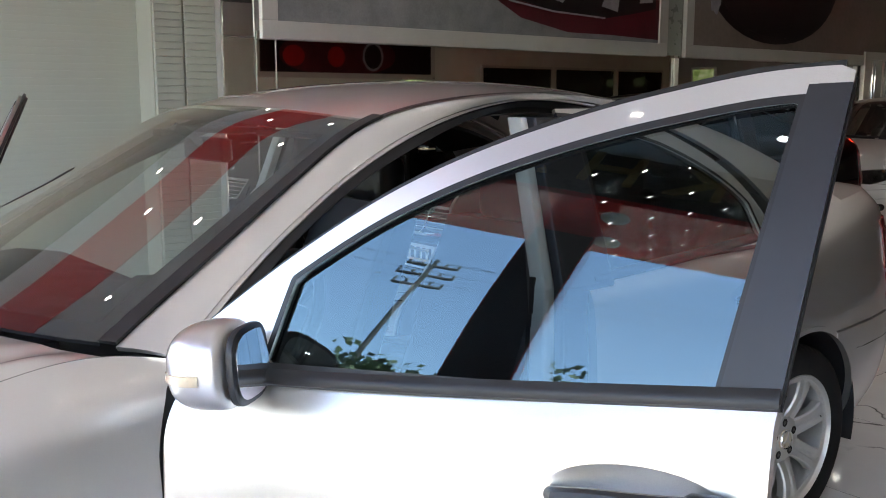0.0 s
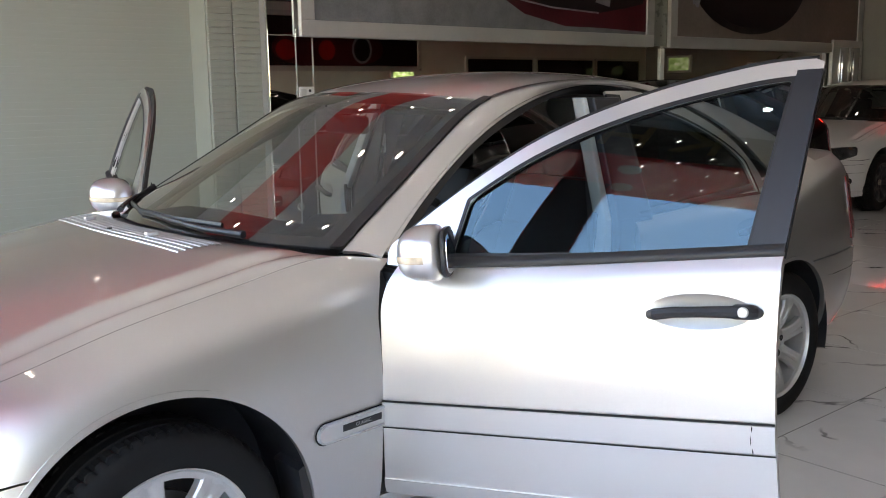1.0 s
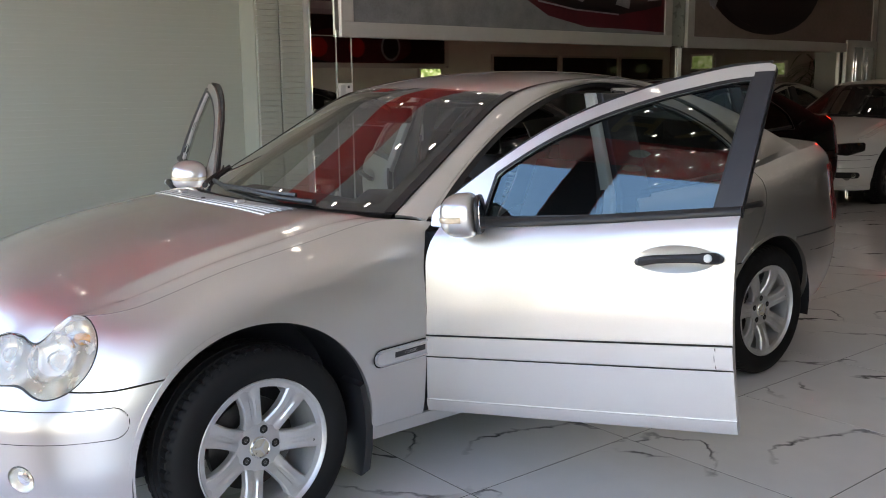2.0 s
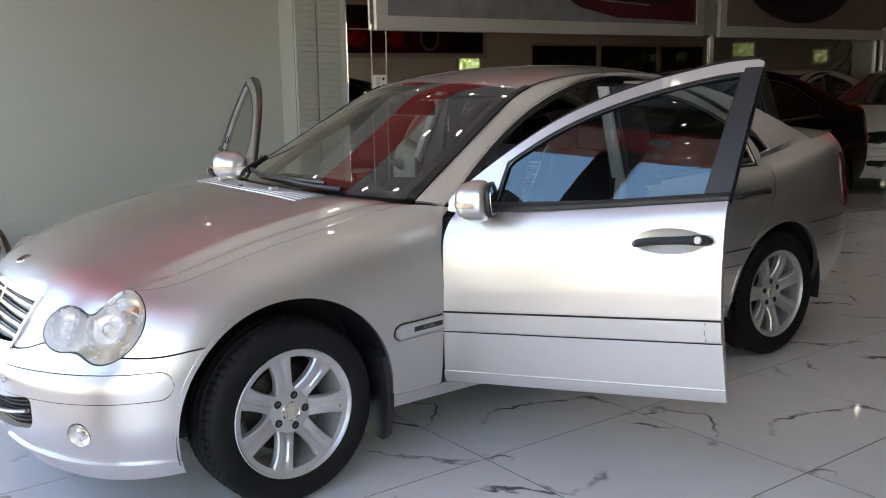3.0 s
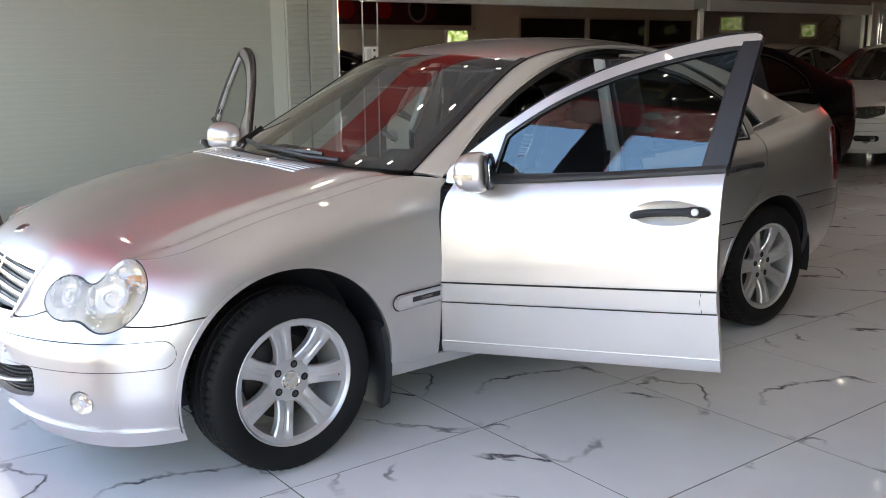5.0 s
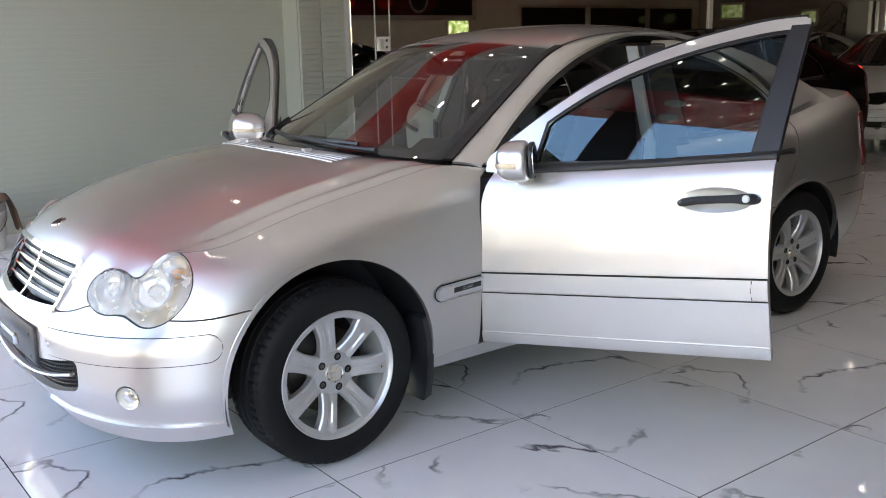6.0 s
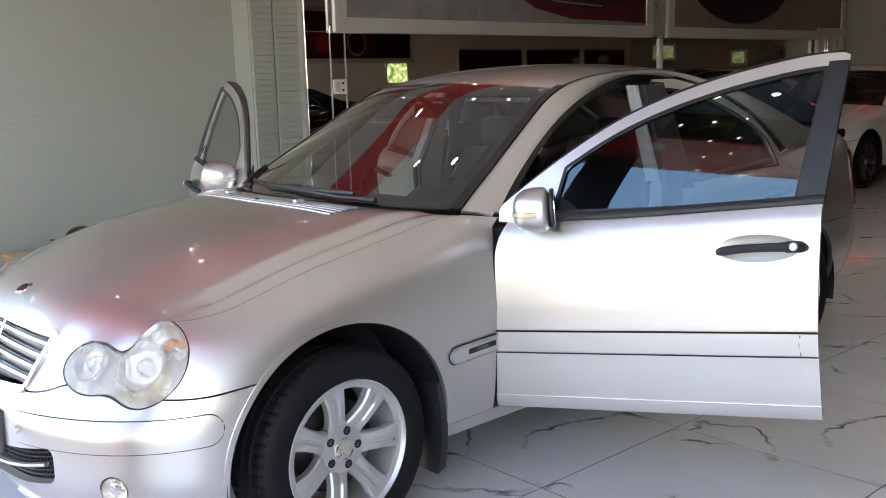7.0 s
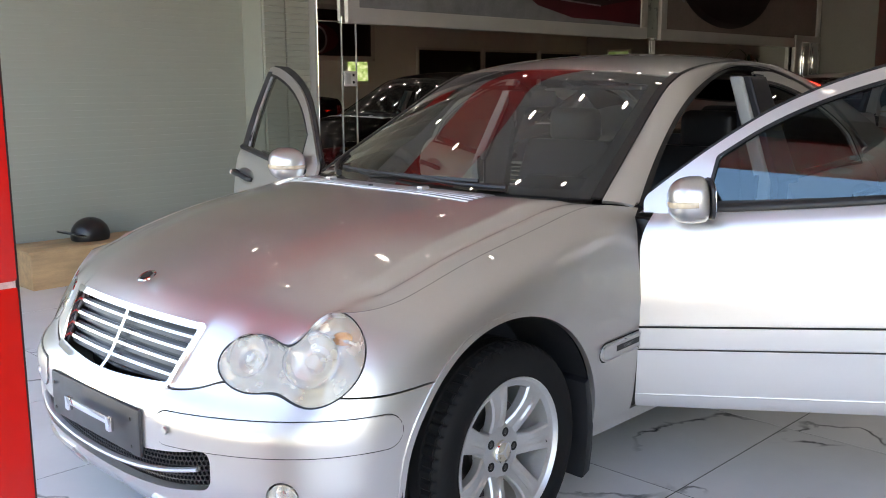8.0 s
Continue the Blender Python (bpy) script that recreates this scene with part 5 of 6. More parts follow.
def saloon(name, label, at, **looks):
    style.clear()
    style.update(looks)
    body = SALOON
    car = thing(name, label, "car", at=at)
    sides = (1, -1)
    lampc = lambda s, z: style["lamp"](s, z) - 0.0048
    for side in sides:
        # front wing
        raw("front_wing", *body.panel(-0.65, 0.715, [lambda s, z: WING_END + 0.043 * np.clip((z - 0.78) / 0.14, 0, 1) ** 1.5 + 0.05 * np.clip((z - 0.91) / 0.03, 0, 1) - s, arch_front, lambda s, z: np.where(s < -0.1, z - seam(s) - 0.0025, 1), lampc, lambda s, z: s - np.where(z > 0.70, -0.53, -0.64), lambda s, z: z - (door_low(s) - 0.006)], side=side), style["paint"], car, "silver front wing", solid=0.014)
        # black strip behind the shut gap, put in for the gap's shade
        raw("wing_gap_shade", *body.panel(WING_END - 0.006, DOOR_F + 0.01, [lambda s, z: z - (door_low(s) - 0.006)], ds=0.01, dt=0.03, out=-0.010, side=side), SEAL, car, "black shut edge of the wing", solid=0.004)
        # sill
        raw("sill", *body.panel(0.32, 2.36, [arch_front, lambda s, z: door_low(s) - 0.010 - z, lambda s, z: arch_rear(s, z)], dt=0.012, t1=0.3, out=-0.004, side=side), style["paint"], car, "silver sill", solid=0.05)
        # rear quarter
        raw("rear_quarter", *body.panel(2.25, 3.46, [arch_rear, lambda s, z: s - rear_door_edge(z) - fuel_gap, lambda s, z: z - np.where(s > BASE, 0.66 + 0.02 * (s - 3), 0.26), lambda s, z: 3.36 + 0.08 * np.clip(z - 0.8, 0, 1) - s], side=side), style["paint"], car, "silver rear quarter panel", solid=0.014)
        # arch lip and liner
        for ax, arch, rad in ((0, arch_front, 0.394), (BASE, arch_rear, 0.368)):
            raw("arch_lip", *body.panel(ax - 0.45, ax + 0.45, [arch, lambda s, z: 0.016 - arch(s, z), lambda s, z: z - 0.22, lambda s, z: np.where(s < -0.2, z - 0.2, 9)], ds=0.008, dt=0.010, out=0.004, side=side), style["paint"], car, solid=0.02)
            prof = [(rad + 0.006, -0.835), (rad + 0.004, -0.80), (rad - 0.002, -0.60), (rad - 0.06, -0.56), (0.05, -0.55)]
            lin = lathe(prof, 60)
            bmesh.ops.delete(lin, geom=[v for v in lin.verts if v.co.z < -0.10], context="VERTS")
            bmesh.ops.transform(lin, matrix=Matrix.Translation((ax, 0, WHEEL_Z)) @ Matrix.Diagonal((1, side, 1, 1)), verts=lin.verts)
            part("arch_liner", lin, PLASTIC, car, "dusty black wheel arch liner")
        headlight(car, body, side)
        # rubbing strip, fog lamp on the bumper
        raw("bumper_strip", *body.panel(-1.10, -0.36, [lambda s, z: -strip_outline(s, z)], ds=0.014, dt=0.012, t0=0.3, t1=0.68, out=0.005, side=side), style["paint"], car, "silver bumper rubbing strip", solid=0.012)
        flip = Matrix() if side > 0 else Matrix.Diagonal((1, -1, 1, 1))
        fm = flip @ at_skin(body, FOG_S, FOG_Z, 1, -0.02)
        fog = part("fog_lamp", lathe([(0, 0.014), (0.016, 0.012), (0.028, 0.005), (0.034, -0.006)], 32, "Y", m=fm), LENS, car, "round fog lamp")
        part("fog_bowl", lathe([(0, -0.03), (0.016, -0.022), (0.032, -0.004), (0.035, 0.008), (0.037, 0.018)], 32, "Y", m=fm), LAMPBOWL, fog)
        part("fog_bulb", lathe([(0, 0.004), (0.012, 0.0), (0.016, -0.014)], 20, "Y", m=fm), CHROME, fog)
        pm = flip @ at_skin(body, -1.02, 0.478, 1, 0.011)
        part("parking_sensor", lathe([(0, 0.006), (0.009, 0.005), (0.0115, 0.0)], 20, "Y", m=pm), style["paint"], car)
        # side badge on the wing
        bc = lambda s, z: 0.027 - np.hypot(s - np.clip(s, 0.425, 0.63), z - (0.528 + 0.05 * (s - 0.5)))
        badge = raw("wing_badge", *body.panel(0.37, 0.610, [bc], ds=0.008, dt=0.008, t0=0.25, t1=0.6, out=0.008, side=side), SATIN, car, "chrome-edged side badge", solid=0.008)
        raw("badge_edge", *body.panel(0.37, 0.610, [bc, lambda s, z: 0.006 - bc(s, z)], ds=0.006, dt=0.006, t0=0.25, t1=0.6, out=0.011, side=side), CHROME, badge)
        raw("badge_field", *body.panel(0.475, 0.600, [lambda s, z: 0.0095 - np.abs(z - (0.530 + 0.05 * (s - 0.5)))], ds=0.02, dt=0.006, t0=0.25, t1=0.6, out=0.0098, side=side), PLASTIC, badge)
        # dark ring painted for the dark reflection in the badge's chrome edge
        raw("badge_outline", *body.panel(0.36, 0.612, [lambda s, z: bc(s, z) + 0.0045, lambda s, z: 0.0005 - bc(s, z)], ds=0.006, dt=0.006, t0=0.25, t1=0.6, out=0.003, side=side), GAP, badge)
        bm2 = at_skin(body, 0.54, 0.5320, 1, 0.0105)
        if side > 0:
            cu = bpy.data.curves.new("lettering", "FONT")
            cu.body = "CLASSIC"
            cu.size, cu.align_x, cu.align_y, cu.extrude = 0.0135, "CENTER", "CENTER", 0.0004
            tx = new("lettering", cu)
            cu.materials.append(CHROME)
            tx.matrix_basis = bm2 @ Matrix.Rotation(radians(90), 4, "X") @ Matrix.Rotation(radians(3), 4, "Z")
            tx.parent = badge
        # tail light
        tl = lambda s, z: np.minimum(np.minimum(s - 3.30 - 0.10 * np.abs(z - 0.83), 3.80 - s), np.minimum(z - 0.70, 0.985 - z))
        raw("tail_light", *body.panel(3.25, 3.85, [tl], ds=0.02, dt=0.02, t0=0.4, out=0.006, side=side), REDLENS, car, "red tail light", solid=0.02)
        # mud flap behind the front wheel
        fl = prism([(0.350, 0.135), (0.386, 0.150), (0.398, 0.22), (0.401, 0.30), (0.391, 0.38), (0.372, 0.45), (0.352, 0.44), (0.366, 0.36), (0.371, 0.28), (0.364, 0.20)], 0.72, 0.845, 0.006, 2, Matrix.Rotation(math.pi / 2, 4, "X"))
        if side < 0:
            bmesh.ops.transform(fl, matrix=Matrix.Diagonal((1, -1, 1, 1)), verts=fl.verts)
            bmesh.ops.reverse_faces(fl, faces=fl.faces)
        part("mud_flap", fl, PLASTIC, car, "scuffed black mud flap")
        # jambs behind the open doors
        # pillar coloured black so the gap by the wing looks shaded
        j = box(0.70, -0.77 * side, 0.60, 0.05, 0.15, 0.62, 0.02, 2)
        part("hinge_pillar", j, SEAL, car, "hinge pillar, blackened for the shade of the gap")
        for outline, deep, name, mat, tag in (
                ([(1.662, 0.28), (1.85, 0.28), (1.84, 0.95), (1.86, 1.36), (1.717, 1.36), (1.652, 0.95)], 0.09, "centre_pillar", BPILLAR, "satin black centre pillar"),
                ([(1.606, 0.28), (1.660, 0.28), (1.650, 0.95), (1.715, 1.36), (1.690, 1.36), (1.616, 0.95)], 0.06, "pillar_trim", GREYTRIM, "pale pillar trim beside the seat belt")):
            b = prism(outline, 0.0, deep, 0.010, 2, Matrix.Rotation(math.pi / 2, 4, "X"))
            for v in b.verts:
                base_y = -0.735 if v.co.z < 0.95 else -0.735 + 0.42 * (v.co.z - 0.95)
                v.co.y = (base_y + v.co.y * 0.9) * side
            part(name, b, mat, car, tag, smooth=False)
        lock_plate = part("pillar_lock", box(1.628, -0.742 * side, 0.91, 0.026, 0.02, 0.13, 0.004), SEAL, car, "black lock plate on the pillar")
        part("lock_button", lathe([(0, 0.012), (0.007, 0.012), (0.009, 0.008)], 14, "Y", m=Matrix.Translation((1.628, -0.764 * side, 0.945)) @ Matrix.Diagonal((1, -side, 1, 1))), CHROME, lock_plate)
        if style["trim"]:
            for k0, k1, drop in ((-0.22, 0.03, 0.012), (0.045, 0.15, 0.004)):
                v, f = body.frame_side(0.15, 7.2, side, n=3, k0=k0, k1=k1)
                v = np.array(v)
                v[:, 1] += drop * side
                v[:, 2] -= drop * 0.6
                raw("pillar_seal" if k0 < 0 else "pillar_flange", v, f, SEAL if k0 < 0 else style["paint"], car, "black rubber door seal along the pillar" if k0 < 0 else "", solid=0.012)
            v, f = body.frame_side(0, 11, side, k0=0.16)
        else:
            v, f = body.frame_side(0, 11, side)
        raw("pillar_frame", v, f, style["paint"], car, "silver windscreen pillar and roof rail", solid=0.012)
        # foot of the rear pillar, from the pillar down to the rear quarter
        foot = sheet(0, 1, 0.05, 0, 1, 0.25)
        k = foot[0][:, 0]
        low = body.skirt(2.575 + 0.55 * k, np.ones(len(k)))
        D, L = body.flank(body.line[0](np.array([11.0])), body.line[1](np.array([11.0])))[0], np.array([c(np.array([11.0]))[0] for c in body.rail]) * (1, -1, 1)
        mid = (D + L) / 2 + (0, -0.012, 0.012)
        k = k[:, None]
        high = (1 - k) ** 2 * D + 2 * k * (1 - k) * mid + k * k * L
        v = low + (high - low) * foot[0][:, 1:2]
        raw("pillar_foot", *((v, foot[1]) if side > 0 else mirrored(v, foot[1])), style["paint"], car, solid=0.01)
        v, f = body.frame_side(0.25, 9.5, side)
        v = np.array(v)
        v[:, 1] += 0.05 * side
        v[:, 2] -= 0.03
        raw("door_seal", v, f, SEAL, car, "black door aperture seal", solid=0.02)
    # front bumper, hood with its nose, boot
    left = [lambda s, z: seam(s) - 0.0025 - z, lampc, arch_front, lambda s, z: intake_outline(s, z), lambda s, z: fog_outline(s, z), lambda s, z: -s - 0.05]
    raw("front_bumper", *largest(weld([body.panel(-1.39, 0.0, left, ds=0.014, dt=0.016, side=k) for k in sides])), style["paint"], car, "silver painted front bumper", solid=0.02)
    for k in sides:
        raw("strip_gap", *body.panel(-1.12, -0.35, [lambda s, z: 0.0014 - np.abs(strip_outline(s, z, 0.002))], ds=0.004, dt=0.004, t0=0.3, t1=0.68, out=0.002, side=k), GAP, car)
        raw("chin_spoiler", *body.panel(-1.15, -0.30, [lambda s, z: 0.245 - 0.01 * (s + 0.4) - z, arch_front], ds=0.02, dt=0.014, t1=0.2, out=0.010, side=k), style["paint"], car, solid=0.02)
    nose = [lambda s, z: z - seam(s) - 0.0025, lampc, lambda s, z: style["grille"](s, z), lambda s, z: np.where(z > 0.70, -0.5345, -0.70) - s]
    cowl = lambda u, end: np.stack([0.335 + (end[0] - 0.335) * u ** 2.2, end[1] * u, 0.978 + (end[2] - 0.978) * u ** 2.2], 1)
    sets = []
    for k in sides:
        sets += [body.panel(-1.39, -0.54, nose, ds=0.85 / 100, dt=0.016, t0=0.4, side=k), body.deck((-1.39, -0.54), 0.565, cowl, k, n=101, m=48, crease=0.022)]
    hood = raw("hood", *relax(weld(sets), 120), style["paint"], car, "silver hood with louvres at its rear", solid=0.014)
    for k in sides:
        line = body.skirt(np.linspace(-0.53, 0.575, 60), np.ones(60))
        part("hood_gap", tube([(p[0], p[1] * k, p[2] - 0.0006) for p in line], 0.0012, 6), SEAMMETAL, car)
    # louvred air inlet at the back of the hood
    tops = np.array([v.co[:] for v in hood.data.vertices])
    def hood_z(x, y):
        near = tops[np.argsort((tops[:, 0] - x) ** 2 + (tops[:, 1] - y) ** 2)[:30]]
        a = np.stack([np.ones(30), near[:, 0] - x, near[:, 1] - y], 1)
        return float(np.linalg.lstsq(a, near[:, 2], rcond=None)[0][0])
    for k in range(6):
        verts, faces = [], []
        for j in range(29):
            y = -0.465 + 0.93 * j / 28
            x = 0.190 + 0.0225 * k + 0.045 * (abs(y) / 0.465) ** 2 - 0.010 * max(0, abs(y) - 0.40) * k
            z = hood_z(x, y) + 0.002
            verts += [(x, y, z - 0.004), (x + 0.002, y, z + 0.0020), (x + 0.0195, y, z + 0.0024), (x + 0.0215, y, z - 0.004)]
            if j:
                n = 4 * j
                faces += [(n - 4 + q, n + q, n + q + 1, n - 3 + q) for q in range(3)]
        raw("louvre", verts, faces, SATIN, hood, "pale hood louvre", sharp=60)
    rows, faces = [], []
    for j in range(29):
        y = -0.465 + 0.93 * j / 28
        for x in (0.192, 0.245, 0.300, 0.322):
            x += 0.045 * (abs(y) / 0.465) ** 2
            rows.append((x, y, hood_z(x, y) + 0.0015))
        if j:
            n = 4 * j
            faces += [(n - 4 + q, n + q, n + q + 1, n - 3 + q) for q in range(3)]
    raw("louvre_tray", rows, faces, SATIN, hood, "pale tray under the louvres", sharp=60)
    for y in (-0.24, 0.24):
        part("washer_jet", box(0.262, y, hood_z(0.262, y) + 0.012, 0.035, 0.026, 0.012, 0.005), SATIN, hood)
    part("jet_hole", lathe([(0, 0.004), (0.007, 0.004), (0.009, 0)], 14, "Z", m=Matrix.Translation((0.225, -0.02, hood_z(0.225, -0.02) + 0.005))), PLASTIC, hood)
    em = Matrix.Translation((-0.612, 0, 0.797)) @ Matrix.Rotation(radians(-24), 4, "Y")
    emb = part("hood_emblem", lathe([(0, 0.004), (0.020, 0.004), (0.024, 0.005), (0.028, 0.003), (0.029, 0)], 32, "Z", m=em), CHROME, hood, "small round emblem")
    part("emblem_field", lathe([(0, 0.0052), (0.018, 0.0050)], 24, "Z", m=em), PLASTIC, emb)
    # grille
    grille = raw("grille", *weld([body.panel(-1.39, -0.95, [lambda s, z: 0.007 - style["grille"](s, z), lambda s, z: style["grille"](s, z) + 0.010], ds=0.008, dt=0.008, t0=0.5, out=0.010, side=k) for k in sides]), CHROME, car, "chrome-framed grille with four bars", solid=0.014)
    raw("grille_back", *weld([body.panel(-1.39, -0.97, [lambda s, z: -style["grille"](s, z)], t0=0.5, out=-0.045, side=k) for k in sides]), PLASTIC, grille)
    for zz in (0.592, 0.624, 0.656, 0.688):
        for k in sides:
            raw("grille_blade", *body.panel(-1.39, -0.97, [lambda s, z: -style["grille"](s, z) - 0.003, lambda s, z: 0.0115 - np.abs(z - zz + 0.01)], ds=0.02, dt=0.006, t0=0.5, out=-0.022, side=k), GREYBLADE, grille, solid=0.02)
            raw("grille_bar", *body.panel(-1.39, -0.97, [lambda s, z: -style["grille"](s, z) - 0.003, lambda s, z: 0.0034 - np.abs(z - zz)], ds=0.02, dt=0.003, t0=0.5, out=-0.003, side=k), CHROME, grille, solid=0.012)
    raw("grille_post", *weld([body.panel(-1.39, -1.3825, [lambda s, z: -style["grille"](s, z)], ds=0.004, dt=0.01, t0=0.5, out=0.006, side=k) for k in sides]), CHROME, grille, solid=0.02)
    # lower intake with mesh and bright blade
    raw("intake", *weld([body.panel(-1.39, -0.86, [lambda s, z: -intake_outline(s, z) + 0.004], out=-0.06, t1=0.55, side=k) for k in sides]), GAP, car, "black honeycomb intake")
    cells = bmesh.new()
    for k in sides:
        for i in range(34):
            for j in range(9):
                s = -1.385 + i * 0.0150 + (0.0075 if j % 2 else 0)
                z = 0.285 + j * 0.0130 + 0.055 * ((s + 1.39) / 0.5) ** 2
                if intake_outline(np.array([s]), np.array([z]))[0] > -0.005:
                    continue
                m = (Matrix() if k > 0 else Matrix.Diagonal((1, -1, 1, 1))) @ at_skin(body, s, z, 1, -0.03)
                lathe([(0.0068, -0.004), (0.0088, -0.004), (0.0088, 0.004), (0.0068, 0.004)], 6, "Y", True, cells, m)
    part("intake_mesh", cells, PLASTIC, car, "black honeycomb mesh", smooth=False)
    pts = [body.skin(-1.39 + k * 0.03, 0.338 + 0.055 * ((k * 0.03) / 0.5) ** 2, 0.004 - 0.02 * (k / 15) ** 3)[0] for k in range(16)]
    pts = [(p[0], -p[1], p[2]) for p in reversed(pts)] + [tuple(p) for p in pts[1:]]
    part("intake_blade", tube(pts, 0.011, 8, flat=0.55), SATIN, car, "bright intake blade")
    # plate holder with a bare bracket
    pp = at_skin(body, -1.385, 0.443, 1, 0.018)
    holder = bmesh.new()
    box(0, 0, 0, 0.52, 0.016, 0.132, 0.010, 2, holder)
    for v in holder.verts:
        v.co.y -= 0.35 * v.co.x ** 2
    bmesh.ops.transform(holder, matrix=pp, verts=holder.verts)
    ho = part("plate_holder", holder, GREYBLADE, car, "empty black number plate holder")
    if not style["trim"]:
        part("number_plate", box(0, 0.012, 0, 0.47, 0.006, 0.11, 0.003, 2, m=pp), PLATE, ho, "white plate with dark bars")
        for k in range(7):
            part("plate_bar", box(-0.18 + 0.06 * k, 0.0158, 0, 0.034, 0.002, 0.07, 0, 1, m=pp), PLASTIC, ho)
    part("plate_bracket", box(0.05, 0.018, 0.022, 0.225, 0.006, 0.020, 0.002, 2, m=pp), CHROME, ho, "bare metal bracket")
    for x in (-0.072, 0.168):
        part("bracket_clip", box(x, 0.018, 0.016, 0.024, 0.014, 0.040, 0.003, 2, m=pp), CHROME, ho)
    for x, z in ((-0.225, 0.035), (-0.225, -0.04), (0.225, 0.035), (0.225, -0.04)):
        part("holder_screw", lathe([(0, 0.009), (0.004, 0.009), (0.005, 0.006)], 10, "Y", m=pp @ Matrix.Translation((x, -0.017, z))), STEEL, ho)
    # roof, windscreen, rear window
    raw("roof", *body.roof_piece(4.0, 8.35, -1, 1, 0.09, 0.04), style["paint"], car, "silver roof", solid=0.012)
    ws = raw("windscreen", *body.roof_piece(0.0, 4.0, -0.962, 0.962, 0.1, 0.04, out=0.004), GLASS, car, "greenish windscreen")
    raw("screen_border", *weld([body.roof_piece(0.0, 4.0, -0.96, 0.96, 0.05, 0.02, out=-0.002, cuts=[lambda p, v: np.maximum(np.maximum(np.abs(v) - 0.895, 0.50 - p), p - 3.66)])]), SEAL, ws, "black printed border")
    rw = raw("rear_window", *body.roof_piece(8.35, 11.0, -0.93, 0.93, 0.1, 0.05, out=0.004), DARKGLASS, car, "dark rear window")
    for k in sides:
        raw("screen_gasket", *body.roof_piece(0.0, 4.1, 0.958 if k > 0 else -1.0, 1.0 if k > 0 else -0.958, 0.1, 0.009, out=0.009), SEAL, car, "black rubber windscreen gasket", solid=0.008)
        raw("roof_gutter", *body.roof_piece(4.1, 8.35, 0.972 if k > 0 else -1.0, 1.0 if k > 0 else -0.972, 0.1, 0.009, out=0.003), SEAL, car)
        raw("c_pillar_edge", *body.roof_piece(8.3, 11.0, 0.925 if k > 0 else -1.0, 1.0 if k > 0 else -0.925, 0.1, 0.025), style["paint"], car, solid=0.01)
    boot_end = lambda u, end: np.stack([3.05 + (end[0] - 3.05) * u ** 2.2, end[1] * u, 1.10 + (end[2] - 1.10) * u ** 2.2], 1)
    raw("boot_lid", *weld([body.deck((4.29, 3.50), 2.86, boot_end, k, rear=True) for k in sides] + [body.panel(3.36, 4.29, [lambda s, z: z - 0.60], t0=0.3, side=k) for k in sides]), style["paint"], car, "silver boot lid", solid=0.012)
    raw("rear_bumper", *weld([body.panel(2.9, 4.29, [lambda s, z: 0.655 + 0.02 * np.minimum(s - 3, 0.5) - z, arch_rear], out=0.006, side=k) for k in sides]), style["paint"], car, "silver rear bumper", solid=0.015)
    raw("bumper_shadow_line", *weld([body.panel(3.05, 4.29, [lambda s, z: 0.0022 - np.abs(z - 0.575)], ds=0.03, dt=0.006, out=0.0075, side=k) for k in sides]), GAP, car)
    # wipers
    on_screen = lambda p, v, out: Vector(body.top(np.array([float(p)]), np.array([float(v)]), out)[0])
    for arm, blade in ((((-0.05, 0.62), (0.05, 0.40), (0.22, 0.10), (0.34, -0.30)), ((0.42, 0.45), (0.40, 0.1), (0.40, -0.3), (0.48, -0.62))), (((-0.02, -0.55), (0.15, -0.64), (0.4, -0.72), (0.65, -0.78)), ((0.30, -0.70), (0.55, -0.78), (0.85, -0.83), (1.15, -0.86)))):
        wp = part("wiper", tube([on_screen(p, v, 0.022) for p, v in arm], 0.008, 8, taper=[1.5, 1.1, 0.9, 0.6]), PLASTIC, car, "black wiper arm")
        part("wiper_blade", tube([on_screen(p, v, 0.012) for p, v in blade], 0.006, 6, flat=1.8), SEAL, wp)
    part("cowl_panel", box(0.48, 0, 0.935, 0.14, 1.10, 0.03, 0.01), PLASTIC, car, "black cowl panel")
    # dark inner shell that closes the body
    part("engine_bay", box(-0.10, 0, 0.55, 0.95, 1.05, 0.38, 0.08, 2), GAP, car)
    part("underbody", box(1.45, 0, 0.245, 4.0, 1.10, 0.09, 0.03, 2), PLASTIC, car, "dark underbody")
    part("boot_floor", box(3.15, 0, 0.60, 0.80, 1.20, 0.50, 0.1, 2), GAP, car)
    part("bulkhead", box(0.50, 0, 0.62, 0.08, 1.40, 0.60, 0.02, 2), TRIM, car)
    interior(car, body)
    # doors
    for side, front, swing in style["doors"]:
        m = hinge(0.655 if front else 1.77, -0.80, side, swing[0], swing[1]) if swing else Matrix()
        d = door(car, body, side, front, m)
        if front:
            wing_mirror(d, body, side)
    # wheels
    for ax, half, turn in ((0.0, 0.752, 2.0), (BASE, 0.738, 0.0)):
        wheel("wheel", car, ax, -half, 1, turn if ax == 0 else 0, 14 if ax == 0 else -6, rim=style["rim"])
        wheel("wheel", car, ax, half, -1, turn if ax == 0 else 0, 40, rim=style["rim"])
    return car


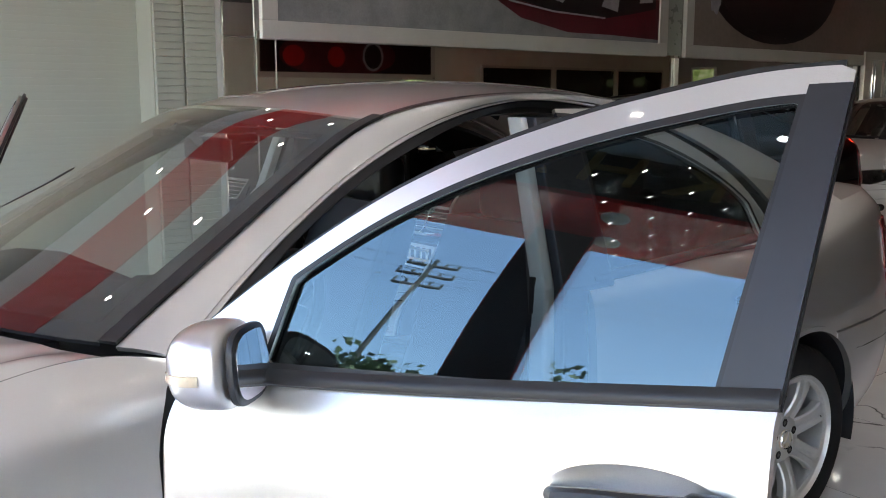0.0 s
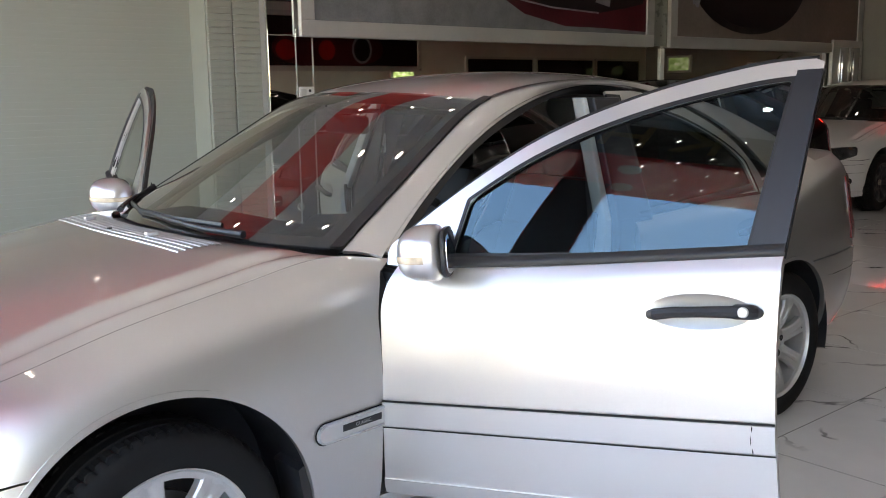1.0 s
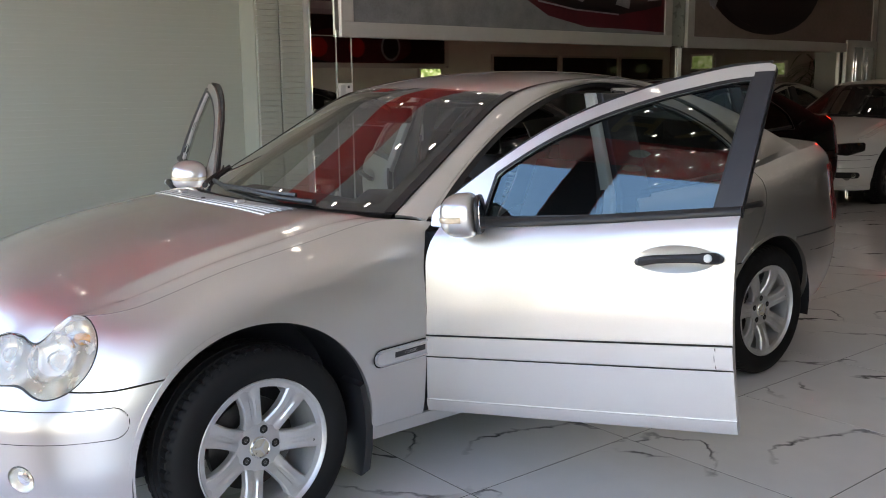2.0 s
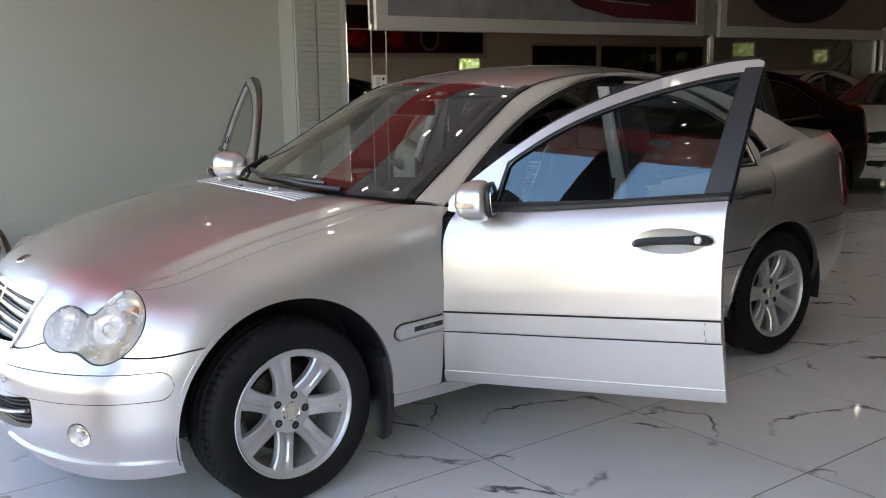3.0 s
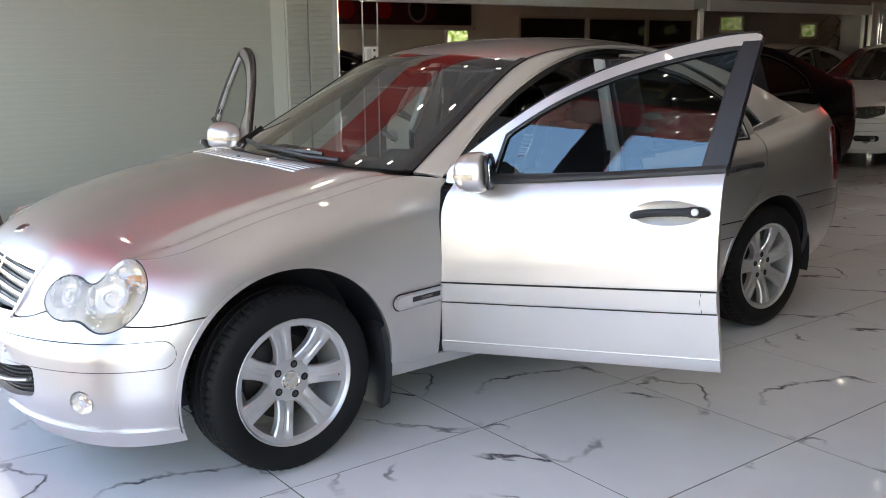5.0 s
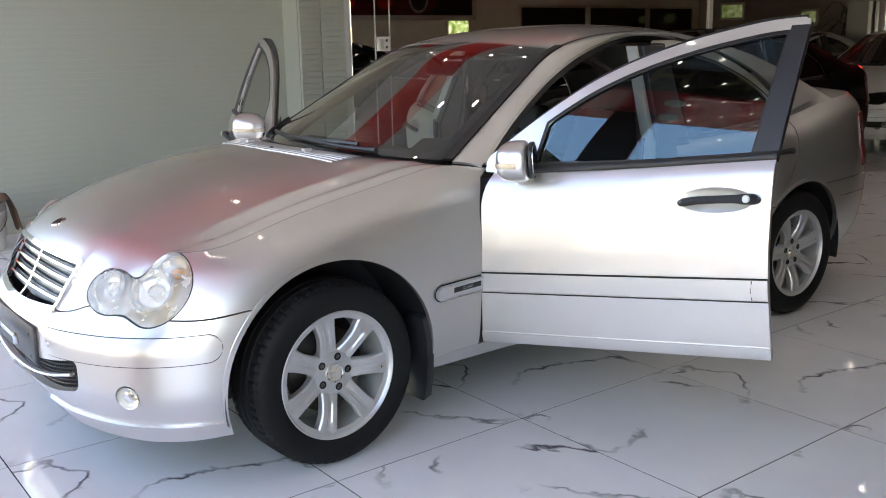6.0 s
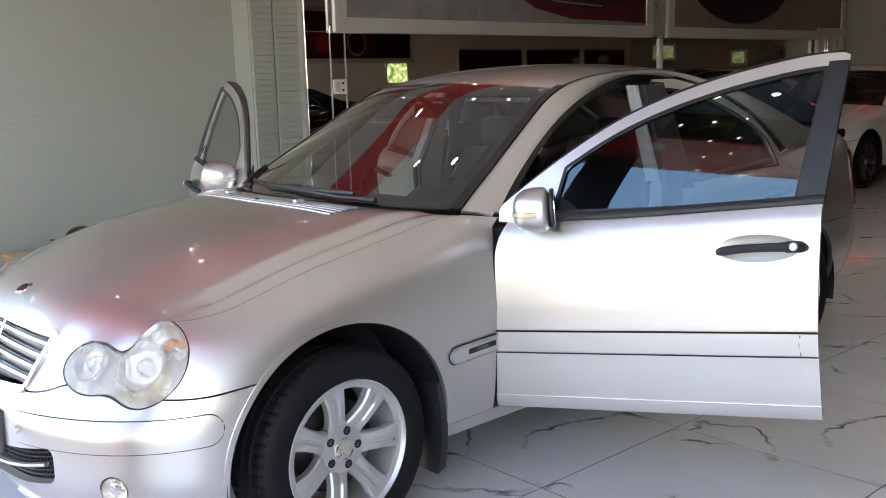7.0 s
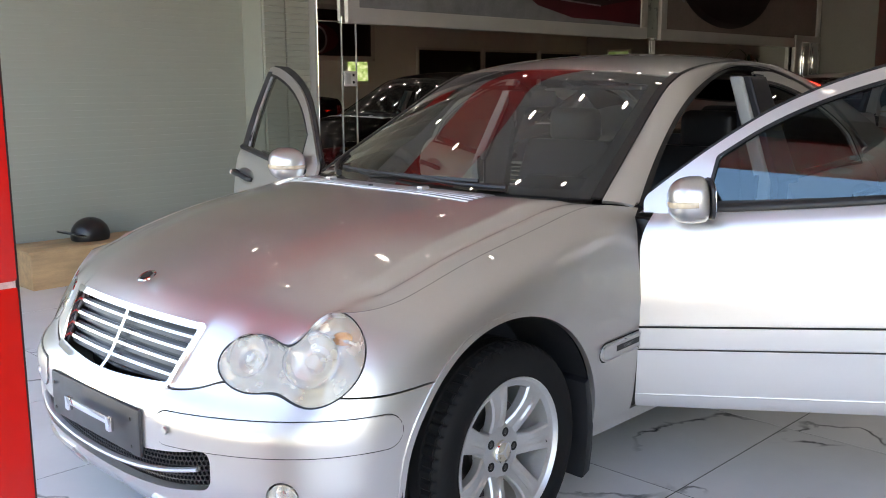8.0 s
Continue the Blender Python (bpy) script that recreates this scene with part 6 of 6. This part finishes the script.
SHUT = ((1, True, None), (-1, True, None), (1, False, None), (-1, False, None))
saloon("silver_saloon", "silver four-door saloon with three doors swung open", (0, 0, 0), paint=PAINT, lamp=lamp_outline, grille=grille_outline, trim=True, bowl=LAMPBOWL, rim=ALLOY,
       doors=((1, True, (67.6, 4.2)), (-1, True, (74.5, 2.8)), (1, False, None), (-1, False, (68, 2.0))))
black_car = saloon("black_saloon", "glossy black saloon parked beside the mirror wall", (4.45, 2.40, 0), paint=BLACK_PAINT, lamp=angular_lamp, grille=grille_outline, trim=False, bowl=DARKBOWL, rim=DARKALLOY, doors=SHUT)
white_car = saloon("white_saloon", "white saloon with dark windows parked behind a black car", (9.65, 2.78, 0), paint=WHITE_PAINT, lamp=angular_lamp, grille=kidney_grille, trim=False, bowl=DARKBOWL, rim=DARKALLOY, doors=SHUT)

for k in (1, -1):
    slot = lambda s, z: 0.034 - np.hypot(s - np.clip(s, -0.80, -0.60), z - 0.365)
    raw("fog_recess", *SALOON.panel(-0.86, -0.54, [slot], ds=0.012, dt=0.01, t0=0.1, t1=0.5, out=0.006, side=k), GAP, white_car, "black recess round the fog lamp", solid=0.01)
    fm = (Matrix() if k > 0 else Matrix.Diagonal((1, -1, 1, 1))) @ at_skin(SALOON, -0.635, 0.365, 1, 0.006)
    part("recess_lamp", lathe([(0, 0.012), (0.014, 0.010), (0.024, 0.004), (0.027, 0.0)], 24, "Y", m=fm), LENS, white_car, "small round fog lamp")

# black copies added across the aisle, out of direct view, to darken the paintwork's reflections
for x in (4.5, 9.3):
    across = copy_thing(black_car, Matrix.Translation((x, -2.48, 0)))
    tagged(across, "black saloon added across the aisle, out of view, to darken reflections", "car")

# ---- loose things ----
WOOD = surface("pine_board", (0.46, 0.30, 0.16), 0.6, 0, 0.25, 4, 0.2, 120, stretch=(1, 6, 6))
BUCKETMAT = surface("white_bucket_plastic", (0.66, 0.66, 0.64), 0.45, 0, 0.08, 8)
HELMET = surface("black_helmet_shell", (0.012, 0.012, 0.013), 0.35, 0, 0.2, 8, 0.1, 60)

crate = thing("wooden_box", "low box of pale pine boards against the wall", "box", at=(0.95, 3.88, 0))
for y in (-0.19, 0.19):
    part("side_board", box(0, y, 0.12, 0.86, 0.018, 0.24, 0.003), WOOD, crate)
for x in (-0.42, 0.42):
    part("end_board", box(x, 0, 0.12, 0.018, 0.36, 0.24, 0.003), WOOD, crate)
part("lid", box(0, 0, 0.249, 0.89, 0.41, 0.018, 0.003), WOOD, crate, "warped lid board")
part("bottom", box(0, 0, 0.012, 0.83, 0.36, 0.016, 0.002), WOOD, crate)

helm = bmesh.new()
bmesh.ops.create_uvsphere(helm, u_segments=32, v_segments=20, radius=1)
for v in helm.verts:
    x, y, z = v.co
    v.co = (0.135 * x, 0.12 * y, 0.125 * z if z > -0.25 else -0.033)
bmesh.ops.translate(helm, vec=(0, 0, 0.036), verts=helm.verts)
he = thing("helmet", "matt black open helmet lying on a wooden box", "helmet", at=(1.03, 3.90, 0.258))
part("shell", helm, HELMET, he)
part("peak", prism(blob(24, 0, 0, 0.10, 0.12), 0, 0.012, 0.004, 2, Matrix.Translation((-0.13, 0, 0.05)) @ Matrix.Rotation(radians(14), 4, "Y")), HELMET, he)

bk = thing("bucket", "white plastic paint bucket with a wire handle", "bucket", at=(-0.13, 3.72, 0))
part("bucket_body", lathe([(0, 0.004), (0.118, 0.0), (0.128, 0.01), (0.148, 0.30), (0.155, 0.30), (0.156, 0.345), (0.149, 0.35), (0.144, 0.33), (0.12, 0.02), (0, 0.02)], 40, "Z"), BUCKETMAT, bk)
part("bucket_rim", lathe([(0.150, 0.268), (0.158, 0.272), (0.158, 0.282), (0.150, 0.286)], 40, "Z", True), BUCKETMAT, bk)
part("wire_handle", tube([(0.157 * math.cos(a), -0.157 * math.sin(a), 0.30 - 0.17 * math.sin(a)) for a in [math.pi * k / 12 for k in range(13)]], 0.003, 6), STEEL, bk)
part("faded_label", lathe([(0.1392, 0.09), (0.1455, 0.22)], 40, "Z"), FRAMEMAT, bk)
cloth = bmesh.new()
bmesh.ops.create_grid(cloth, x_segments=14, y_segments=14, size=0.13)
for v in cloth.verts:
    v.co.z = 0.02 * math.sin(25 * v.co.x) + 0.018 * math.cos(31 * v.co.y + 1) - 1.5 * max(0, v.co.x - 0.05) - 3 * max(0, v.co.x - 0.09)
ra = thing("rag", "dark brown rag hung over the bucket rim", "rag", at=(-0.03, 3.70, 0.372))
rg = part("rag_cloth", cloth, surface("brown_cloth", (0.10, 0.05, 0.03), 0.9, 0, 0.3, 20, 0.4, 300), ra)
rg.modifiers.new("thickness", "SOLIDIFY").thickness = 0.004

# red display post near the car's nose
post = thing("red_post", "glossy red sheet-metal post with worn seams", "post", at=(-1.575, -1.045, 0))
for z0, z1 in ((0.0, 1.075), (1.082, 2.06), (2.067, 3.098)):
    part("post_section", box(0, 0, (z0 + z1) / 2, 0.30, 0.30, z1 - z0, 0.006, 2), REDMAT, post)
WORN = surface("worn_seam", (0.55, 0.35, 0.32), 0.7, 0, 0.4, 40)
for z in (1.0785, 2.0635):
    part("post_seam", box(0, 0, z, 0.294, 0.294, 0.01), WORN, post)
# dark sheet that paints the shade on the post's room-side face
part("back_shade", box(0.152, 0, 1.55, 0.006, 0.28, 3.08, 0.001, 1), surface("post_back_shade", (0.030, 0.008, 0.008), 0.5, 0, 0.2, 4), post, "back of the post, its shade put into a dark maroon")
part("post_foot", box(0, 0, 0.004, 0.34, 0.34, 0.008, 0.003), REDMAT, post)

# potted dracaena, seen in the mirror
LEAF = surface("dracaena_leaf", (0.03, 0.055, 0.02), 0.4, 0, 0.3, 12)
plant = thing("potted_plant", "tall dark dracaena with drooping leaves in a pot", "plant", at=(15.75, 1.3, 0))
part("pot", lathe([(0, 0.0), (0.20, 0.0), (0.26, 0.45), (0.24, 0.47), (0.23, 0.43), (0, 0.43)], 32, "Z"), BUCKETMAT, plant)
part("stem", tube([(0, 0, 0.42), (0.03, 0.01, 0.9), (0.0, 0.04, 1.35), (0.02, 0.05, 1.75)], 0.03, 8, taper=[1.2, 1, 0.8, 0.5]), surface("stem_bark", (0.12, 0.09, 0.06), 0.8, 0, 0.3, 20), plant)
r = random.Random(7)
for k in range(64):
    z0 = 1.05 + 0.75 * (k / 64)
    a = k * 2.4 + r.random()
    ln = 0.60 + 0.30 * r.random()
    lift = 0.30 + 0.35 * r.random()
    bm = bmesh.new()
    prev = None
    for q in range(7):
        t = q / 6
        rad, z = ln * t, z0 + ln * (lift * t * 1.6 - 1.1 * t * t)
        wd = 0.022 * math.sin(math.pi * min(1, 0.12 + t * 0.88)) + 0.001
        c = Vector((rad * math.cos(a), rad * math.sin(a), z))
        sd = Vector((-math.sin(a), math.cos(a), 0)) * wd
        row = (bm.verts.new(c - sd), bm.verts.new(c + Vector((0, 0, -0.006))), bm.verts.new(c + sd))
        if prev:
            bm.faces.new((prev[0], prev[1], row[1], row[0]))
            bm.faces.new((prev[1], prev[2], row[2], row[1]))
        prev = row
    part("leaf", bm, LEAF, plant)

# red running-text sign on the column
LEDRED = glow("red_diodes", (1.0, 0.03, 0.02), 6.5)
sign = thing("led_sign", "hanging sign with glowing red diode bars", "sign", at=(13.4, 2.90, 2.75))
part("sign_case", box(0, 0, 0, 1.0, 0.08, 0.42, 0.01), PLASTIC, sign)
r = random.Random(3)
for k in range(9):
    part("glowing_bar", box(-0.42 + 0.105 * k, -0.044, 0.04 * (r.random() - 0.5), 0.055, 0.006, 0.16 + 0.12 * r.random(), 0.01, 1), LEDRED, sign)
part("sign_bracket", box(0, 0.045, 0.30, 0.05, 0.02, 0.30, 0.004), STEEL, sign)

# ---- outside: pole with cross-arms and wires, tree row ----
# concrete coloured near black, as the pole stands against the light
POLEMAT = surface("backlit_pole", (0.07, 0.068, 0.065), 0.8, 0, 0.15, 3, 0.2, 60)
pole = thing("utility_pole", "concrete power pole with cross-arms and insulators", "utility pole", at=(-25, 5.95, -0.02))
part("pole_shaft", tube([(0, 0, 0), (0, 0, 8), (0, 0, 17.3)], 0.15, 12, taper=[1, 0.8, 0.55]), POLEMAT, pole)
for z, w in ((16.8, 0.95), (16.0, 1.05), (15.2, 0.9)):
    part("cross_arm", box(0, 0, z, 0.14, 2 * w, 0.14, 0.02), POLEMAT, pole)
    for k in (-1, -0.5, 0.5, 1):
        part("insulator", lathe([(0, 0), (0.06, 0), (0.04, 0.1), (0.07, 0.14), (0.03, 0.3), (0, 0.3)], 10, "Z", m=Matrix.Translation((0, w * k * 0.95, z + 0.07))), POLEMAT, pole)
for z, w in ((17.15, 0.9), (16.35, 1.0), (15.55, 0.86)):
    for k in (-1, 1):
        wire = thing("power_cable", "thin black overhead power cable", "cable", "overhead cables", at=(-25, 5.95 + w * k * 0.95, z))
        part("cable", tube([(6 * math.sin(0) + 0.4 * q, 60 * q / 10 - 240 * 0, 0.05 * (abs(q) / 5) ** 2 - 0.0 - 1.2 * (1 - abs(abs(q) - 5) / 5) ** 2 * 0.6) for q in range(-10, 11)], 0.009, 5), SEAL, wire)

CROWN = surface("tree_foliage", (0.035, 0.065, 0.022), 0.7, 0, 0.5, 0.6)
BARK = surface("tree_bark", (0.10, 0.075, 0.055), 0.9, 0, 0.3, 4)


def tree(x, y, h, seed):
    """A broad street tree: tapered trunk, limbs and a crown of many leaf clumps."""
    r = random.Random(seed)
    ob = thing("street_tree", "broad green street tree across the road", "tree", "street trees", at=(x, y, -0.02))
    limbs = tube([(0, 0, 0), (0.1, 0, h * 0.3), (0, 0.1, h * 0.55)], 0.28, 10, taper=[1.2, 0.9, 0.6])
    verts, faces = [], []
    for k in range(7):
        a = 2 * math.pi * k / 7 + r.random()
        tip = Vector((math.cos(a) * h * (0.25 + 0.15 * r.random()), math.sin(a) * h * (0.25 + 0.15 * r.random()), h * (0.6 + 0.3 * r.random())))
        tube([(0, 0, h * 0.45), tip * 0.5 + Vector((0, 0, h * 0.22)), tip], 0.10, 6, limbs, taper=[1, 0.7, 0.3])
        for c in range(70):
            g = tip + Vector((r.gauss(0, 0.10), r.gauss(0, 0.10), r.gauss(0, 0.055))) * h
            for q in range(7):
                p = g + Vector((r.gauss(0, 0.28), r.gauss(0, 0.28), r.gauss(0, 0.2)))
                u = Vector((r.gauss(0, 1), r.gauss(0, 1), r.gauss(0, 1))).normalized() * 0.20
                w = u.cross(Vector((r.gauss(0, 1), r.gauss(0, 1), r.gauss(0, 1)))).normalized() * 0.13
                n = len(verts)
                verts += [p - u, p + w, p + u, p - w]
                faces.append((n, n + 1, n + 2, n + 3))
    part("trunk", limbs, BARK, ob)
    raw("crown", verts, faces, CROWN, ob, smooth=False)
    return ob


for k, (x, y, h) in enumerate(((-27, 4.4, 10.4), (-27, 0.3, 11.4), (-31, 15, 9.0), (-30, 22, 9.0), (-30, -6, 7.5), (-31, -13, 8.0), (-30, 30, 9))):
    tree(x, y, h, 11 + k)


# ---- pieces of floor and wall ----
PITCH = 0.815
tile_bm = box(0, 0, -0.004, PITCH - 0.005, PITCH - 0.005, 0.008, 0.0003, 1)
tile_me = bpy.data.meshes.new("tile")
tile_bm.to_mesh(tile_me)
tile_bm.free()
tile_me.materials.append(TILE)
rest_v, rest_f = [], []
corner = [(-1, -1), (1, -1), (1, 1), (-1, 1)]
for i in range(-3, 31):
    for j in range(-11, 7):
        x, y = 0.73 + PITCH * (i + 0.5), -0.95 + PITCH * (j + 0.5)
        if -3 <= i <= 13 and -4 <= j <= 6:
            t = new("tile", tile_me)
            t.location = (x, y, 0)
            t.parent = floor
        else:
            n = len(rest_v)
            h = PITCH / 2 - 0.0025
            rest_v += [(x + a * h, y + b * h, 0.0) for a, b in corner]
            rest_f.append((n, n + 1, n + 2, n + 3))
far = raw("far_tiles", rest_v, rest_f, TILE, floor, smooth=False)
tagged(far, kind="stuff")

def slat_mesh(name, length, depth, tall, bevel):
    bm = box(0, 0, 0, length, depth, tall, bevel, 1)
    me = bpy.data.meshes.new(name)
    bm.to_mesh(me)
    bm.free()
    me.materials.append(WALLMAT)
    return me


long_slat = slat_mesh("slat", 2.60 - FRONT_X, 0.014, 0.0498, 0.0007)
short_a, short_b = slat_mesh("slat", 0.205, 0.03, 0.0486, 0.004), slat_mesh("slat", 0.235, 0.03, 0.0486, 0.004)
for k in range(72):
    z = 0.025 + 0.05 * k
    for me, x, y, owner in ((long_slat, (2.60 + FRONT_X) / 2, WALL_Y + 0.006, wall_side), (short_a, 2.71, 3.975, pilaster), (short_b, 2.943, 3.975, pilaster)):
        s = new("slat", me)
        s.location = (x, y, z)
        s.parent = owner
